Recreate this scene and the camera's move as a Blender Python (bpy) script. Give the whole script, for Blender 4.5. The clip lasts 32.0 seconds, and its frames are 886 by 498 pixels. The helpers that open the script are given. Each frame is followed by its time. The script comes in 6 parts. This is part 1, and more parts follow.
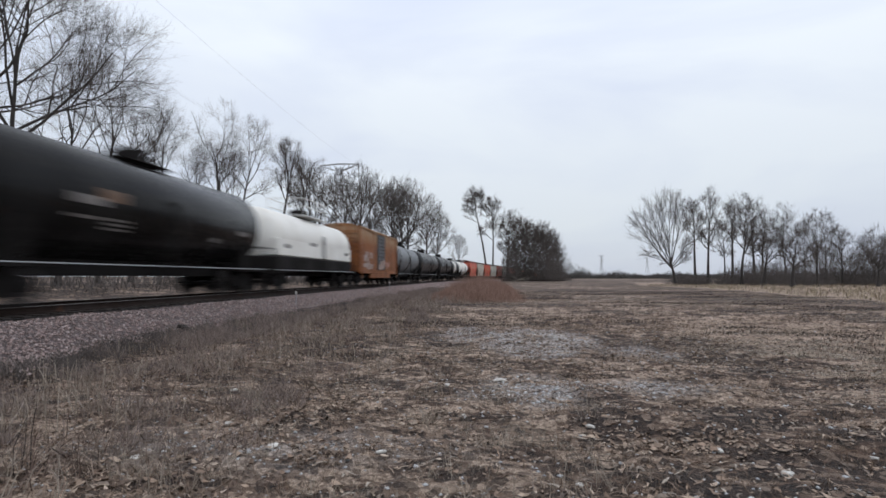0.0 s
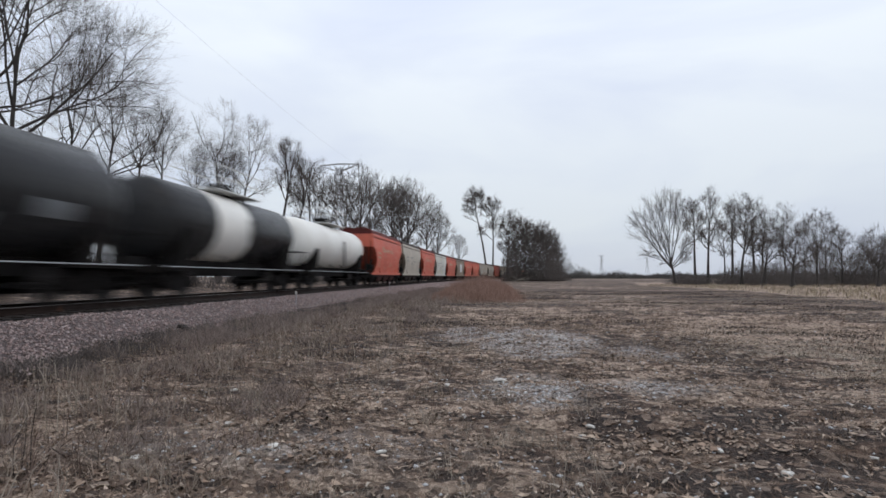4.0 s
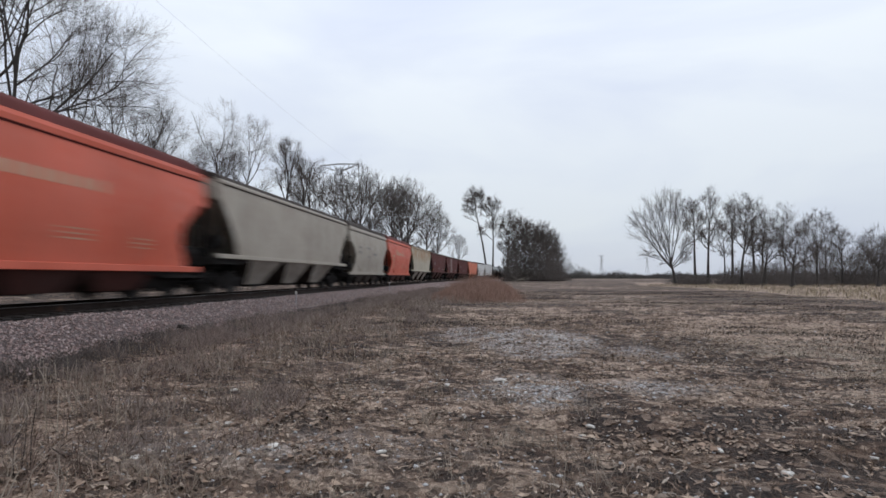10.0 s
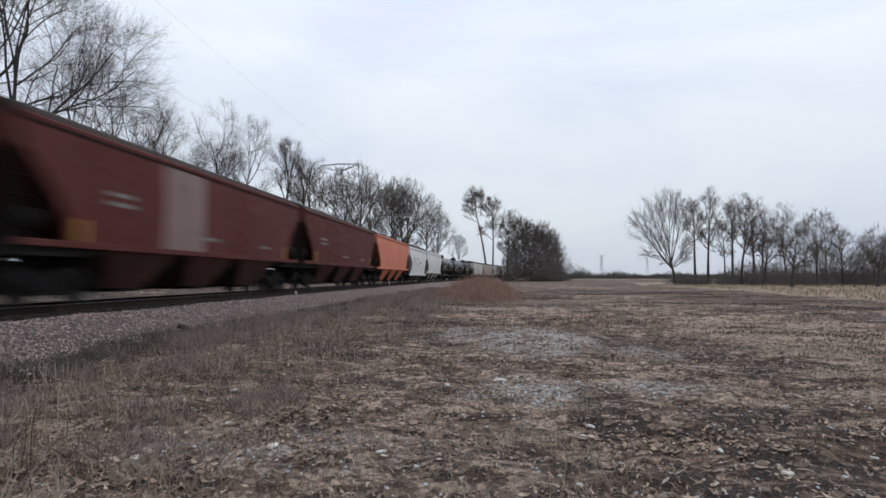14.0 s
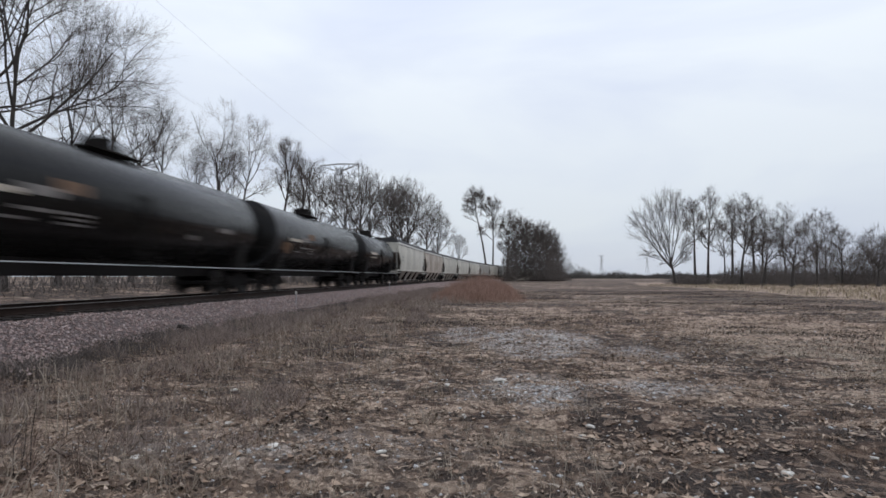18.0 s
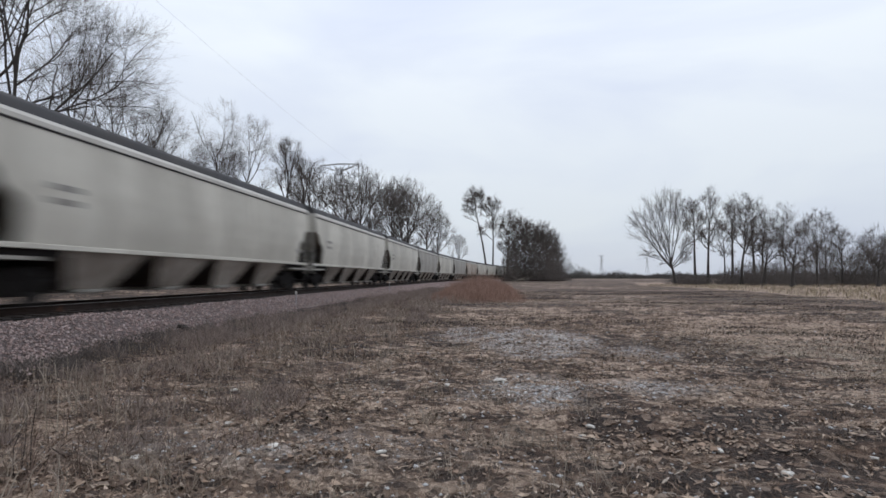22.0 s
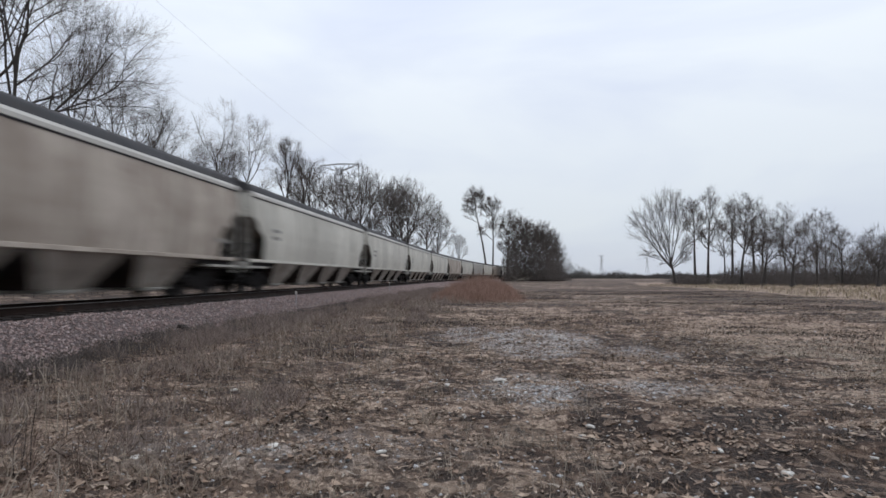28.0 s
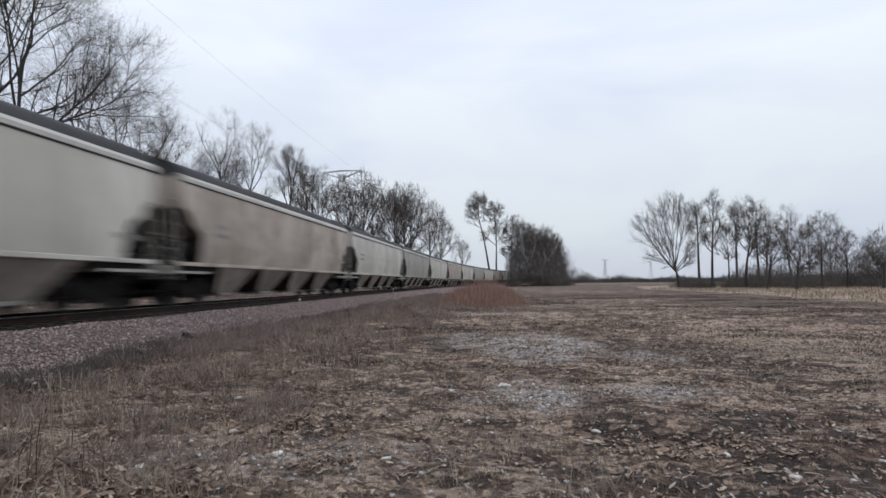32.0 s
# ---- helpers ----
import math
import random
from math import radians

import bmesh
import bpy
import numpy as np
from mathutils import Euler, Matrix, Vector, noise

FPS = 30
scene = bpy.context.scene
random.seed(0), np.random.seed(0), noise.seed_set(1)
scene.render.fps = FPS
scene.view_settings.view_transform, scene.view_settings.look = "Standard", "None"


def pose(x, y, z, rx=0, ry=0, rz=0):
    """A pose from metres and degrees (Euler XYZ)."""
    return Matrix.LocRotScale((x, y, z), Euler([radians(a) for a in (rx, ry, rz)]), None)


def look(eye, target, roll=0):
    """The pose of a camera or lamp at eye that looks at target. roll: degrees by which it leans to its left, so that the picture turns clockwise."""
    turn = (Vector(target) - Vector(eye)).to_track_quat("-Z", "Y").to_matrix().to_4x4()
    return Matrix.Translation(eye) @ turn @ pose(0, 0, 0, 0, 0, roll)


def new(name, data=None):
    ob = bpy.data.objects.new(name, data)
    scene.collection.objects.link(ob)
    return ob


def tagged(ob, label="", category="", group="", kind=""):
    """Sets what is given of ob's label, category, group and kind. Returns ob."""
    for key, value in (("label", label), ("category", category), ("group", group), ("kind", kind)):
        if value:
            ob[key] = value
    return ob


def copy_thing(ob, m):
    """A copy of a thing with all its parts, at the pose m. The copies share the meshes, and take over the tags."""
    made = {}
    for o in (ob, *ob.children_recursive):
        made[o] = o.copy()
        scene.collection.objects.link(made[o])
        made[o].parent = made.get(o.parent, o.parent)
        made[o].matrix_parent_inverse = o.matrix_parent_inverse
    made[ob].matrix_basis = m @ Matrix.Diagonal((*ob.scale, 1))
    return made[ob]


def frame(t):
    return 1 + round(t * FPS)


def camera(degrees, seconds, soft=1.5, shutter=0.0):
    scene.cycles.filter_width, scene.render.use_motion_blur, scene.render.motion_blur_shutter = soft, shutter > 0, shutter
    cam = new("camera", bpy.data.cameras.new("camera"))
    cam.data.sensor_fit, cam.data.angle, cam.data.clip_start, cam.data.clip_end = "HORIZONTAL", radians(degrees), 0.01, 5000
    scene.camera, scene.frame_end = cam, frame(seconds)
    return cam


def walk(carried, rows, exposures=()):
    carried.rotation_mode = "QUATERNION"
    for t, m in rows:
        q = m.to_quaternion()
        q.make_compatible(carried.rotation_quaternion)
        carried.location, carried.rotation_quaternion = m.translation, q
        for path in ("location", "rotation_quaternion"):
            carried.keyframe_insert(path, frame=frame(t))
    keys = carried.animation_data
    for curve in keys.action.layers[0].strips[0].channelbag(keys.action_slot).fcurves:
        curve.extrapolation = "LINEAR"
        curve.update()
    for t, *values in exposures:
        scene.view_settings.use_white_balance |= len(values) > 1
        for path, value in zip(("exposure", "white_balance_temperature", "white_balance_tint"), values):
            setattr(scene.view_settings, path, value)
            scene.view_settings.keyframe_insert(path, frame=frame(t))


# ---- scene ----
cam = camera(75.3, 32.0, soft=1.6, shutter=1.3)
EYE_Z = 1.55


def held(t, yaw, tilt, roll):
    return (t, pose(0, 0, EYE_Z, 92.76 + tilt, 0, 5.5 + yaw) @ pose(0, 0, 0, 0, 0, roll))


walk(cam, [held(0, 0, 0, 0), held(10, 0, 0, 0), held(20, 0, 0, 0), held(28, 0, 0, 0), held(28.8, 0, 0, 0),
           held(29.0, 0.45, -0.06, -0.18), held(29.2, 1.12, 0.08, -0.48), held(29.5, 1.336, 0.26, -0.6),
           held(30.0, 1.223, 0.35, -0.575), held(30.5, 1.046, 0.43, -0.56), held(31.0, 0.581, 0.487, -0.5),
           held(31.5, 0.321, 0.537, -0.51), held(32.0, 0.313, 0.561, -0.54)],
     exposures=[(0, 0.0), (32, 0.0)])

# ---- light: an overcast late-winter sky with a weak veiled sun ----
SUN_ELEV, SUN_AZ = 64.0, 118.0


def make_world():
    world = bpy.data.worlds.new("overcast_sky")
    scene.world = world
    world.use_nodes = True
    nt = world.node_tree
    nt.nodes.clear()
    out = nt.nodes.new("ShaderNodeOutputWorld")
    bg = nt.nodes.new("ShaderNodeBackground")
    sky = nt.nodes.new("ShaderNodeTexSky")
    sky.sky_type = "NISHITA"
    sky.sun_disc = False
    sky.sun_elevation, sky.sun_rotation = radians(SUN_ELEV), radians(SUN_AZ)
    dim = nt.nodes.new("ShaderNodeVectorMath")
    dim.operation = "SCALE"
    dim.inputs["Scale"].default_value = 0.10
    co = nt.nodes.new("ShaderNodeTexCoord")
    squash = nt.nodes.new("ShaderNodeMapping")
    squash.inputs["Scale"].default_value = (1.0, 1.0, 3.4)
    n1 = nt.nodes.new("ShaderNodeTexNoise")
    n1.inputs["Scale"].default_value = 1.5
    n1.inputs["Detail"].default_value = 5.0
    n1.inputs["Roughness"].default_value = 0.48
    n1.inputs["Distortion"].default_value = 0.5
    ramp = nt.nodes.new("ShaderNodeValToRGB")
    ramp.color_ramp.elements[0].position, ramp.color_ramp.elements[0].color = 0.30, (0.695, 0.765, 0.955, 1)
    ramp.color_ramp.elements[1].position, ramp.color_ramp.elements[1].color = 0.64, (0.905, 0.970, 1.045, 1)
    mix = nt.nodes.new("ShaderNodeMix")
    mix.data_type = "RGBA"
    mix.inputs["Factor"].default_value = 0.9
    sep = nt.nodes.new("ShaderNodeSeparateXYZ")
    low = nt.nodes.new("ShaderNodeMapRange")
    low.inputs["From Min"].default_value, low.inputs["From Max"].default_value = 0.0, 0.42
    low.inputs["To Min"].default_value, low.inputs["To Max"].default_value = 0.755, 1.10
    veil = nt.nodes.new("ShaderNodeVectorMath")
    veil.operation = "SCALE"
    link = nt.links.new
    link(co.outputs["Generated"], squash.inputs["Vector"])
    link(squash.outputs["Vector"], n1.inputs["Vector"])
    link(n1.outputs["Fac"], ramp.inputs["Fac"])
    link(sky.outputs["Color"], dim.inputs[0])
    link(dim.outputs["Vector"], mix.inputs["A"])
    link(co.outputs["Generated"], sep.inputs["Vector"])
    link(sep.outputs["Z"], low.inputs["Value"])
    link(ramp.outputs["Color"], veil.inputs[0])
    link(low.outputs["Result"], veil.inputs["Scale"])
    link(veil.outputs["Vector"], mix.inputs["B"])
    link(mix.outputs["Result"], bg.inputs["Color"])
    bg.inputs["Strength"].default_value = 1.0
    link(bg.outputs["Background"], out.inputs["Surface"])


make_world()
sun_data = bpy.data.lights.new("sun", "SUN")
sun_data.energy, sun_data.angle, sun_data.color = 0.5, radians(25), (1.0, 0.96, 0.9)
sun = new("sun", sun_data)
_a, _e = radians(SUN_AZ), radians(SUN_ELEV)
sun.matrix_world = look(Vector((math.sin(_a) * math.cos(_e), math.cos(_a) * math.cos(_e), math.sin(_e))) * 50, (0, 0, 0))


# ---- materials ----
class Graph:
    """Small node helper round one material."""

    def __init__(self, name):
        self.mat = bpy.data.materials.new(name)
        self.mat.use_nodes = True
        self.nt = self.mat.node_tree
        self.bsdf = self.nt.nodes["Principled BSDF"]
        self.co = self.nt.nodes.new("ShaderNodeTexCoord")

    def node(self, kind, **inputs):
        n = self.nt.nodes.new(kind)
        for k, v in inputs.items():
            n.inputs[k.replace("_", " ")].default_value = v
        return n

    def link(self, a, b):
        self.nt.links.new(a, b)

    def coords(self, scale=(1, 1, 1), jitter=False, space="Object"):
        m = self.node("ShaderNodeMapping", Scale=scale)
        self.link(self.co.outputs[space], m.inputs["Vector"])
        if jitter:
            info = self.node("ShaderNodeObjectInfo")
            mul = self.nt.nodes.new("ShaderNodeMath")
            mul.operation = "MULTIPLY"
            mul.inputs[1].default_value = 57.0
            self.link(info.outputs["Random"], mul.inputs[0])
            self.link(mul.outputs[0], m.inputs["Location"])
        return m.outputs["Vector"]

    def noise(self, vec, scale, detail=4.0, rough=0.6, lo=0.35, hi=0.65):
        n = self.node("ShaderNodeTexNoise", Scale=scale, Detail=detail, Roughness=rough)
        self.link(vec, n.inputs["Vector"])
        r = self.node("ShaderNodeMapRange", From_Min=lo, From_Max=hi)
        self.link(n.outputs["Fac"], r.inputs["Value"])
        return r.outputs["Result"]

    def scaled(self, value, k):
        m = self.nt.nodes.new("ShaderNodeMath")
        m.operation = "MULTIPLY"
        self.link(value, m.inputs[0])
        m.inputs[1].default_value = k
        return m.outputs[0]

    def times(self, a, b):
        m = self.nt.nodes.new("ShaderNodeMath")
        m.operation = "MULTIPLY"
        self.link(a, m.inputs[0])
        self.link(b, m.inputs[1])
        return m.outputs[0]

    def mix(self, fac, a, b, blend="MIX"):
        m = self.nt.nodes.new("ShaderNodeMix")
        m.data_type, m.blend_type = "RGBA", blend
        if isinstance(fac, float):
            m.inputs["Factor"].default_value = fac
        else:
            self.link(fac, m.inputs["Factor"])
        for v, key in ((a, "A"), (b, "B")):
            if isinstance(v, tuple):
                m.inputs[key].default_value = (*v[:3], 1)
            else:
                self.link(v, m.inputs[key])
        return m.outputs["Result"]

    def attr(self, name):
        a = self.nt.nodes.new("ShaderNodeAttribute")
        a.attribute_name = name
        return a

    def bump(self, height, strength=0.3, distance=0.02):
        b = self.node("ShaderNodeBump", Strength=strength, Distance=distance)
        self.link(height, b.inputs["Height"])
        self.link(b.outputs["Normal"], self.bsdf.inputs["Normal"])

    def done(self, color, rough=0.8, metal=0.0):
        if isinstance(color, tuple):
            self.bsdf.inputs["Base Color"].default_value = (*color[:3], 1)
        else:
            self.link(color, self.bsdf.inputs["Base Color"])
        if isinstance(rough, float):
            self.bsdf.inputs["Roughness"].default_value = rough
        else:
            self.link(rough, self.bsdf.inputs["Roughness"])
        self.bsdf.inputs["Metallic"].default_value = metal
        return self.mat


_paints = {}


def paint(name, color, dirt=(0.12, 0.10, 0.085), grime=0.5, rust=0.15, rough=0.5, streak=0.5, panel=0.15, spec=0.5, rusty_above=None):
    """Weathered railcar paint: road dirt in vertical streaks, rust blooms, faded panels."""
    if name in _paints:
        return _paints[name]
    g = Graph(name)
    fine = g.coords((1, 1, 1), True)
    tall = g.coords((1.6, 1.6, 0.10), True)
    band = g.coords((0.0, 0.42, 0.02), True)
    faded = tuple(min(1.0, c * 1.2 + 0.03) for c in color)
    c = g.mix(g.scaled(g.noise(band, 1.0, 1.0, 0.4, 0.4, 0.6), panel * 2), color, faded)
    c = g.mix(g.scaled(g.noise(tall, 2.6, 5, 0.6, 0.46, 0.78), streak), c, dirt)
    c = g.mix(g.scaled(g.noise(fine, 0.8, 6, 0.65, 0.42, 0.75), grime), c, dirt)
    c = g.mix(g.scaled(g.noise(fine, 1.9, 8, 0.72, 0.60, 0.70), rust), c, (0.17, 0.065, 0.025))
    if rusty_above:
        xyz = g.nt.nodes.new("ShaderNodeSeparateXYZ")
        g.link(g.co.outputs["Object"], xyz.inputs["Vector"])
        up = g.node("ShaderNodeMapRange", From_Min=rusty_above - 0.35, From_Max=rusty_above + 0.55)
        g.link(xyz.outputs["Z"], up.inputs["Value"])
        ochre = g.mix(g.noise(tall, 3.5, 5), (0.33, 0.17, 0.075), (0.42, 0.30, 0.185))
        c = g.mix(g.times(up.outputs["Result"], g.noise(fine, 0.55, 6, 0.65, 0.34, 0.56)), c, ochre)
    g.bsdf.inputs["Specular IOR Level"].default_value = spec
    g.bump(g.noise(fine, 9.0, 4, 0.6, 0.2, 0.8), 0.12, 0.01)
    r = g.node("ShaderNodeMapRange", To_Min=rough - 0.08, To_Max=min(1.0, rough + (0.25 if rough > 0.35 else 0.10)))
    g.link(g.noise(fine, 3.0, 5), r.inputs["Value"])
    _paints[name] = g.done(c, r.outputs["Result"])
    return _paints[name]


def speckled(name, a, b, scale, rough=0.9, third=None, bumps=0.5, dist=0.03):
    g = Graph(name)
    v = g.coords()
    c = g.mix(g.noise(v, scale, 6, 0.65), a, b)
    if third:
        c = g.mix(g.noise(v, scale * 0.17, 5, 0.6, 0.45, 0.62), c, third)
    g.bump(g.noise(v, scale * 2.5, 5), bumps, dist)
    return g.done(c, rough)


def island_mix(name, cols, rough=0.9, warm=False):
    """Colours that change from piece to piece of a joined mesh."""
    g = Graph(name)
    geo = g.nt.nodes.new("ShaderNodeNewGeometry")
    ramp = g.nt.nodes.new("ShaderNodeValToRGB")
    ramp.color_ramp.interpolation = "LINEAR"
    els = ramp.color_ramp.elements
    while len(els) < len(cols):
        els.new(0.5)
    for i, col in enumerate(cols):
        els[i].position = i / max(1, len(cols) - 1)
        els[i].color = (*col, 1)
    g.link(geo.outputs["Random Per Island"], ramp.inputs["Fac"])
    c = g.mix(g.scaled(g.noise(g.coords(), 14.0, 4), 0.35), ramp.outputs["Color"], (0.07, 0.055, 0.045))
    if warm:
        c = g.mix(1.0, c, (1.0, 0.90, 0.825), "MULTIPLY")
    return g.done(c, rough)


def ground_material():
    """Matted litter: flakes of dead leaf and straw over dark soil, in drifts."""
    g = Graph("dry_meadow_soil")
    v = g.coords()
    warp = g.node("ShaderNodeTexNoise", Scale=3.0, Detail=4.0)
    g.link(v, warp.inputs["Vector"])
    bent = g.nt.nodes.new("ShaderNodeMix")
    bent.data_type = "VECTOR"
    bent.inputs["Factor"].default_value = 0.12
    g.link(v, bent.inputs["A"])
    g.link(warp.outputs["Color"], bent.inputs["B"])

    def flakes(scale):
        vo = g.node("ShaderNodeTexVoronoi", Scale=scale, Randomness=1.0)
        g.link(bent.outputs["Result"], vo.inputs["Vector"])
        sc = g.nt.nodes.new("ShaderNodeSeparateColor")
        g.link(vo.outputs["Color"], sc.inputs["Color"])
        return sc.outputs["Red"], sc.outputs["Green"]

    big, big2 = flakes(11.0)
    fine, _ = flakes(31.0)
    dark = (0.046, 0.034, 0.029)

    def above(value, lo, hi):
        r = g.node("ShaderNodeMapRange", From_Min=lo, From_Max=hi)
        g.link(value, r.inputs["Value"])
        return r.outputs["Result"]

    wide = g.coords((0.75, 1.3, 0.2))
    a = g.attr("cover")
    sep = g.nt.nodes.new("ShaderNodeSeparateColor")
    g.link(a.outputs["Color"], sep.inputs["Color"])

    def total(p, q, k):
        n = g.nt.nodes.new("ShaderNodeMath")
        n.operation = "MULTIPLY_ADD"
        g.link(q, n.inputs[0])
        n.inputs[1].default_value = k
        g.link(p, n.inputs[2])
        return n.outputs["Value"]

    # drifts of pale litter against bare dark soil, at three sizes
    drift = total(g.noise(wide, 0.42, 6, 0.62, 0.30, 0.70), sep.outputs["Green"], 1.0)
    streaks = g.coords((0.30, 1.0, 0.2))
    drift = total(drift, g.noise(streaks, 0.17, 5, 0.55, 0.36, 0.64), 0.75)
    drift = total(drift, g.noise(wide, 1.7, 5, 0.6, 0.38, 0.62), 0.95)
    drift = total(drift, g.noise(wide, 6.5, 4, 0.6, 0.38, 0.62), 0.30)
    soil = g.mix(fine, (0.020, 0.014, 0.011), (0.095, 0.067, 0.054))
    soil = g.mix(g.scaled(above(big, 0.80, 0.92), 0.8), soil, (0.38, 0.32, 0.27))
    brown = g.mix(fine, (0.085, 0.059, 0.046), (0.24, 0.175, 0.136))
    brown = g.mix(g.scaled(above(big, 0.68, 0.85), 0.6), brown, (0.40, 0.33, 0.27))
    brown = g.mix(g.scaled(above(big2, 0.72, 0.88), 0.8), brown, dark)
    litter = g.mix(fine, (0.27, 0.212, 0.170), (0.78, 0.69, 0.595))
    litter = g.mix(g.scaled(above(big2, 0.70, 0.85), 0.8), litter, (0.075, 0.054, 0.044))
    c = g.mix(above(drift, 1.74, 1.86), soil, brown)
    c = g.mix(above(drift, 2.08, 2.20), c, litter)
    gravel = g.mix(fine, (0.20, 0.20, 0.205), (0.82, 0.83, 0.85))
    c = g.mix(g.times(sep.outputs["Red"], g.noise(wide, 2.3, 6, 0.68, 0.43, 0.475)), c, gravel)
    rustg = g.mix(g.noise(v, 6.0, 6, 0.7), (0.15, 0.09, 0.06), (0.27, 0.18, 0.125))
    c = g.mix(g.times(sep.outputs["Blue"], g.noise(wide, 2.0, 6, 0.7, 0.3, 0.5)), c, rustg)
    g.bump(g.noise(v, 13.0, 8, 0.75, 0.2, 0.8), 1.0, 0.05)
    c = g.mix(1.0, c, (0.79, 0.682, 0.605), "MULTIPLY")
    return g.done(c, 0.95)


MAT = {
    "ground": ground_material(),
    "ballast": speckled("ballast_bed", (0.17, 0.136, 0.130), (0.42, 0.34, 0.33), 19.0, 0.95, (0.20, 0.16, 0.152), 1.0, 0.06),
    # oily stone, with the shadow under the train put into its colour
    "oily_shade": speckled("oily_shaded_ballast", (0.012, 0.009, 0.008), (0.040, 0.030, 0.027), 15.0, 0.95, (0.022, 0.017, 0.015), 1.0, 0.06),
    "stone": island_mix("ballast_stone", [(0.17, 0.125, 0.115), (0.44, 0.335, 0.315), (0.32, 0.222, 0.20), (0.50, 0.415, 0.395), (0.25, 0.19, 0.178), (0.38, 0.272, 0.248)]),
    "white_stone": speckled("pale_limestone", (0.52, 0.49, 0.45), (0.80, 0.77, 0.72), 18.0, 0.9, (0.40, 0.36, 0.32), 0.5, 0.01),
    "gravel": island_mix("pale_gravel", [(0.32, 0.32, 0.325), (0.66, 0.66, 0.66), (0.47, 0.47, 0.475), (0.78, 0.78, 0.78)]),
    "rail": paint("rusty_rail_steel", (0.022, 0.014, 0.011), dirt=(0.030, 0.020, 0.016), rust=0.25, rough=0.85, spec=0.15),
    "railtop": speckled("polished_rail_head", (0.16, 0.15, 0.145), (0.24, 0.23, 0.22), 8.0, 0.6, None, 0.05, 0.002),
    "tie": speckled("creosoted_wood", (0.018, 0.013, 0.011), (0.045, 0.034, 0.028), 9.0, 0.95),
    "bark": speckled("grey_bark", (0.030, 0.025, 0.023), (0.070, 0.060, 0.054), 5.0, 0.95, (0.045, 0.038, 0.034)),
    "twig": speckled("bare_twigs", (0.060, 0.050, 0.046), (0.110, 0.092, 0.083), 1.2, 0.95, None, 0.1),
    "brush": speckled("thicket_twigs", (0.060, 0.050, 0.046), (0.110, 0.092, 0.082), 0.8, 0.95, None, 0.1),
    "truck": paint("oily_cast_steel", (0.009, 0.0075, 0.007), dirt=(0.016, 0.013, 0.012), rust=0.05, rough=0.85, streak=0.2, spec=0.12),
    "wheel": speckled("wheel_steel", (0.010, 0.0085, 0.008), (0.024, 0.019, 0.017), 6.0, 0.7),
    # near-black tone shared by underframes, end posts, couplers and cables
    "gap": paint("black_underframe", (0.010, 0.0085, 0.008), dirt=(0.018, 0.015, 0.013), rust=0.05, rough=0.85, streak=0.2, spec=0.12),
    "galv": speckled("galvanised_steel", (0.30, 0.31, 0.32), (0.42, 0.43, 0.44), 0.7, 0.5, None, 0.05),
    "grass": island_mix("dry_grass", [(0.106, 0.0766, 0.0581), (0.238, 0.18, 0.134), (0.158, 0.119, 0.0898), (0.326, 0.26, 0.198), (0.119, 0.088, 0.0704)], warm=True),
    "verge": island_mix("brown_weeds", [(0.0662, 0.0488, 0.0423), (0.212, 0.161, 0.135), (0.106, 0.0764, 0.0653), (0.35, 0.29, 0.244), (0.0874, 0.0644, 0.0552)], warm=True),
    "palestem": island_mix("pale_stems", [(0.30, 0.245, 0.185), (0.42, 0.355, 0.285), (0.22, 0.175, 0.14)]),
    "fuzz": island_mix("dead_weed_fuzz", [(0.150, 0.108, 0.093), (0.245, 0.186, 0.160), (0.115, 0.083, 0.073), (0.320, 0.255, 0.222)]),
    "straw": island_mix("corn_straw", [(0.26, 0.20, 0.128), (0.56, 0.465, 0.325), (0.13, 0.096, 0.065), (0.42, 0.34, 0.235)]),
    "rustgrass": island_mix("russet_grass", [(0.26, 0.150, 0.112), (0.41, 0.255, 0.195), (0.20, 0.118, 0.090), (0.35, 0.220, 0.165)]),
    "leaf": island_mix("dead_leaves", [(0.62, 0.55, 0.47), (0.060, 0.042, 0.034), (0.35, 0.272, 0.212), (0.13, 0.092, 0.071), (0.52, 0.44, 0.36), (0.045, 0.032, 0.026), (0.27, 0.20, 0.152), (0.47, 0.385, 0.31)], warm=True),
    "scrub": island_mix("dark_scrub", [(0.040, 0.030, 0.025), (0.085, 0.064, 0.053), (0.060, 0.045, 0.037), (0.12, 0.092, 0.076)]),
    "straw_mat": island_mix("matted_straw", [(0.40, 0.335, 0.265), (0.54, 0.465, 0.38), (0.30, 0.24, 0.185), (0.47, 0.40, 0.32)]),
    "husk": island_mix("corn_husks", [(0.40, 0.335, 0.27), (0.20, 0.15, 0.12), (0.52, 0.45, 0.37), (0.09, 0.066, 0.053), (0.31, 0.25, 0.20)]),
    "wood": speckled("weathered_wood", (0.13, 0.11, 0.09), (0.24, 0.21, 0.17), 7.0, 0.9),
    "farwood": speckled("distant_thicket", (0.045, 0.040, 0.038), (0.08, 0.072, 0.068), 0.5, 1.0, (0.06, 0.056, 0.05)),
}

# ---- mesh helpers ----
def mesh_of(name, verts, faces, mat, smooth=False):
    me = bpy.data.meshes.new(name)
    me.from_pydata([tuple(v) for v in verts], [], [tuple(f) for f in faces])
    me.materials.append(mat)
    if smooth:
        me.polygons.foreach_set("use_smooth", [True] * len(me.polygons))
    me.update()
    return me


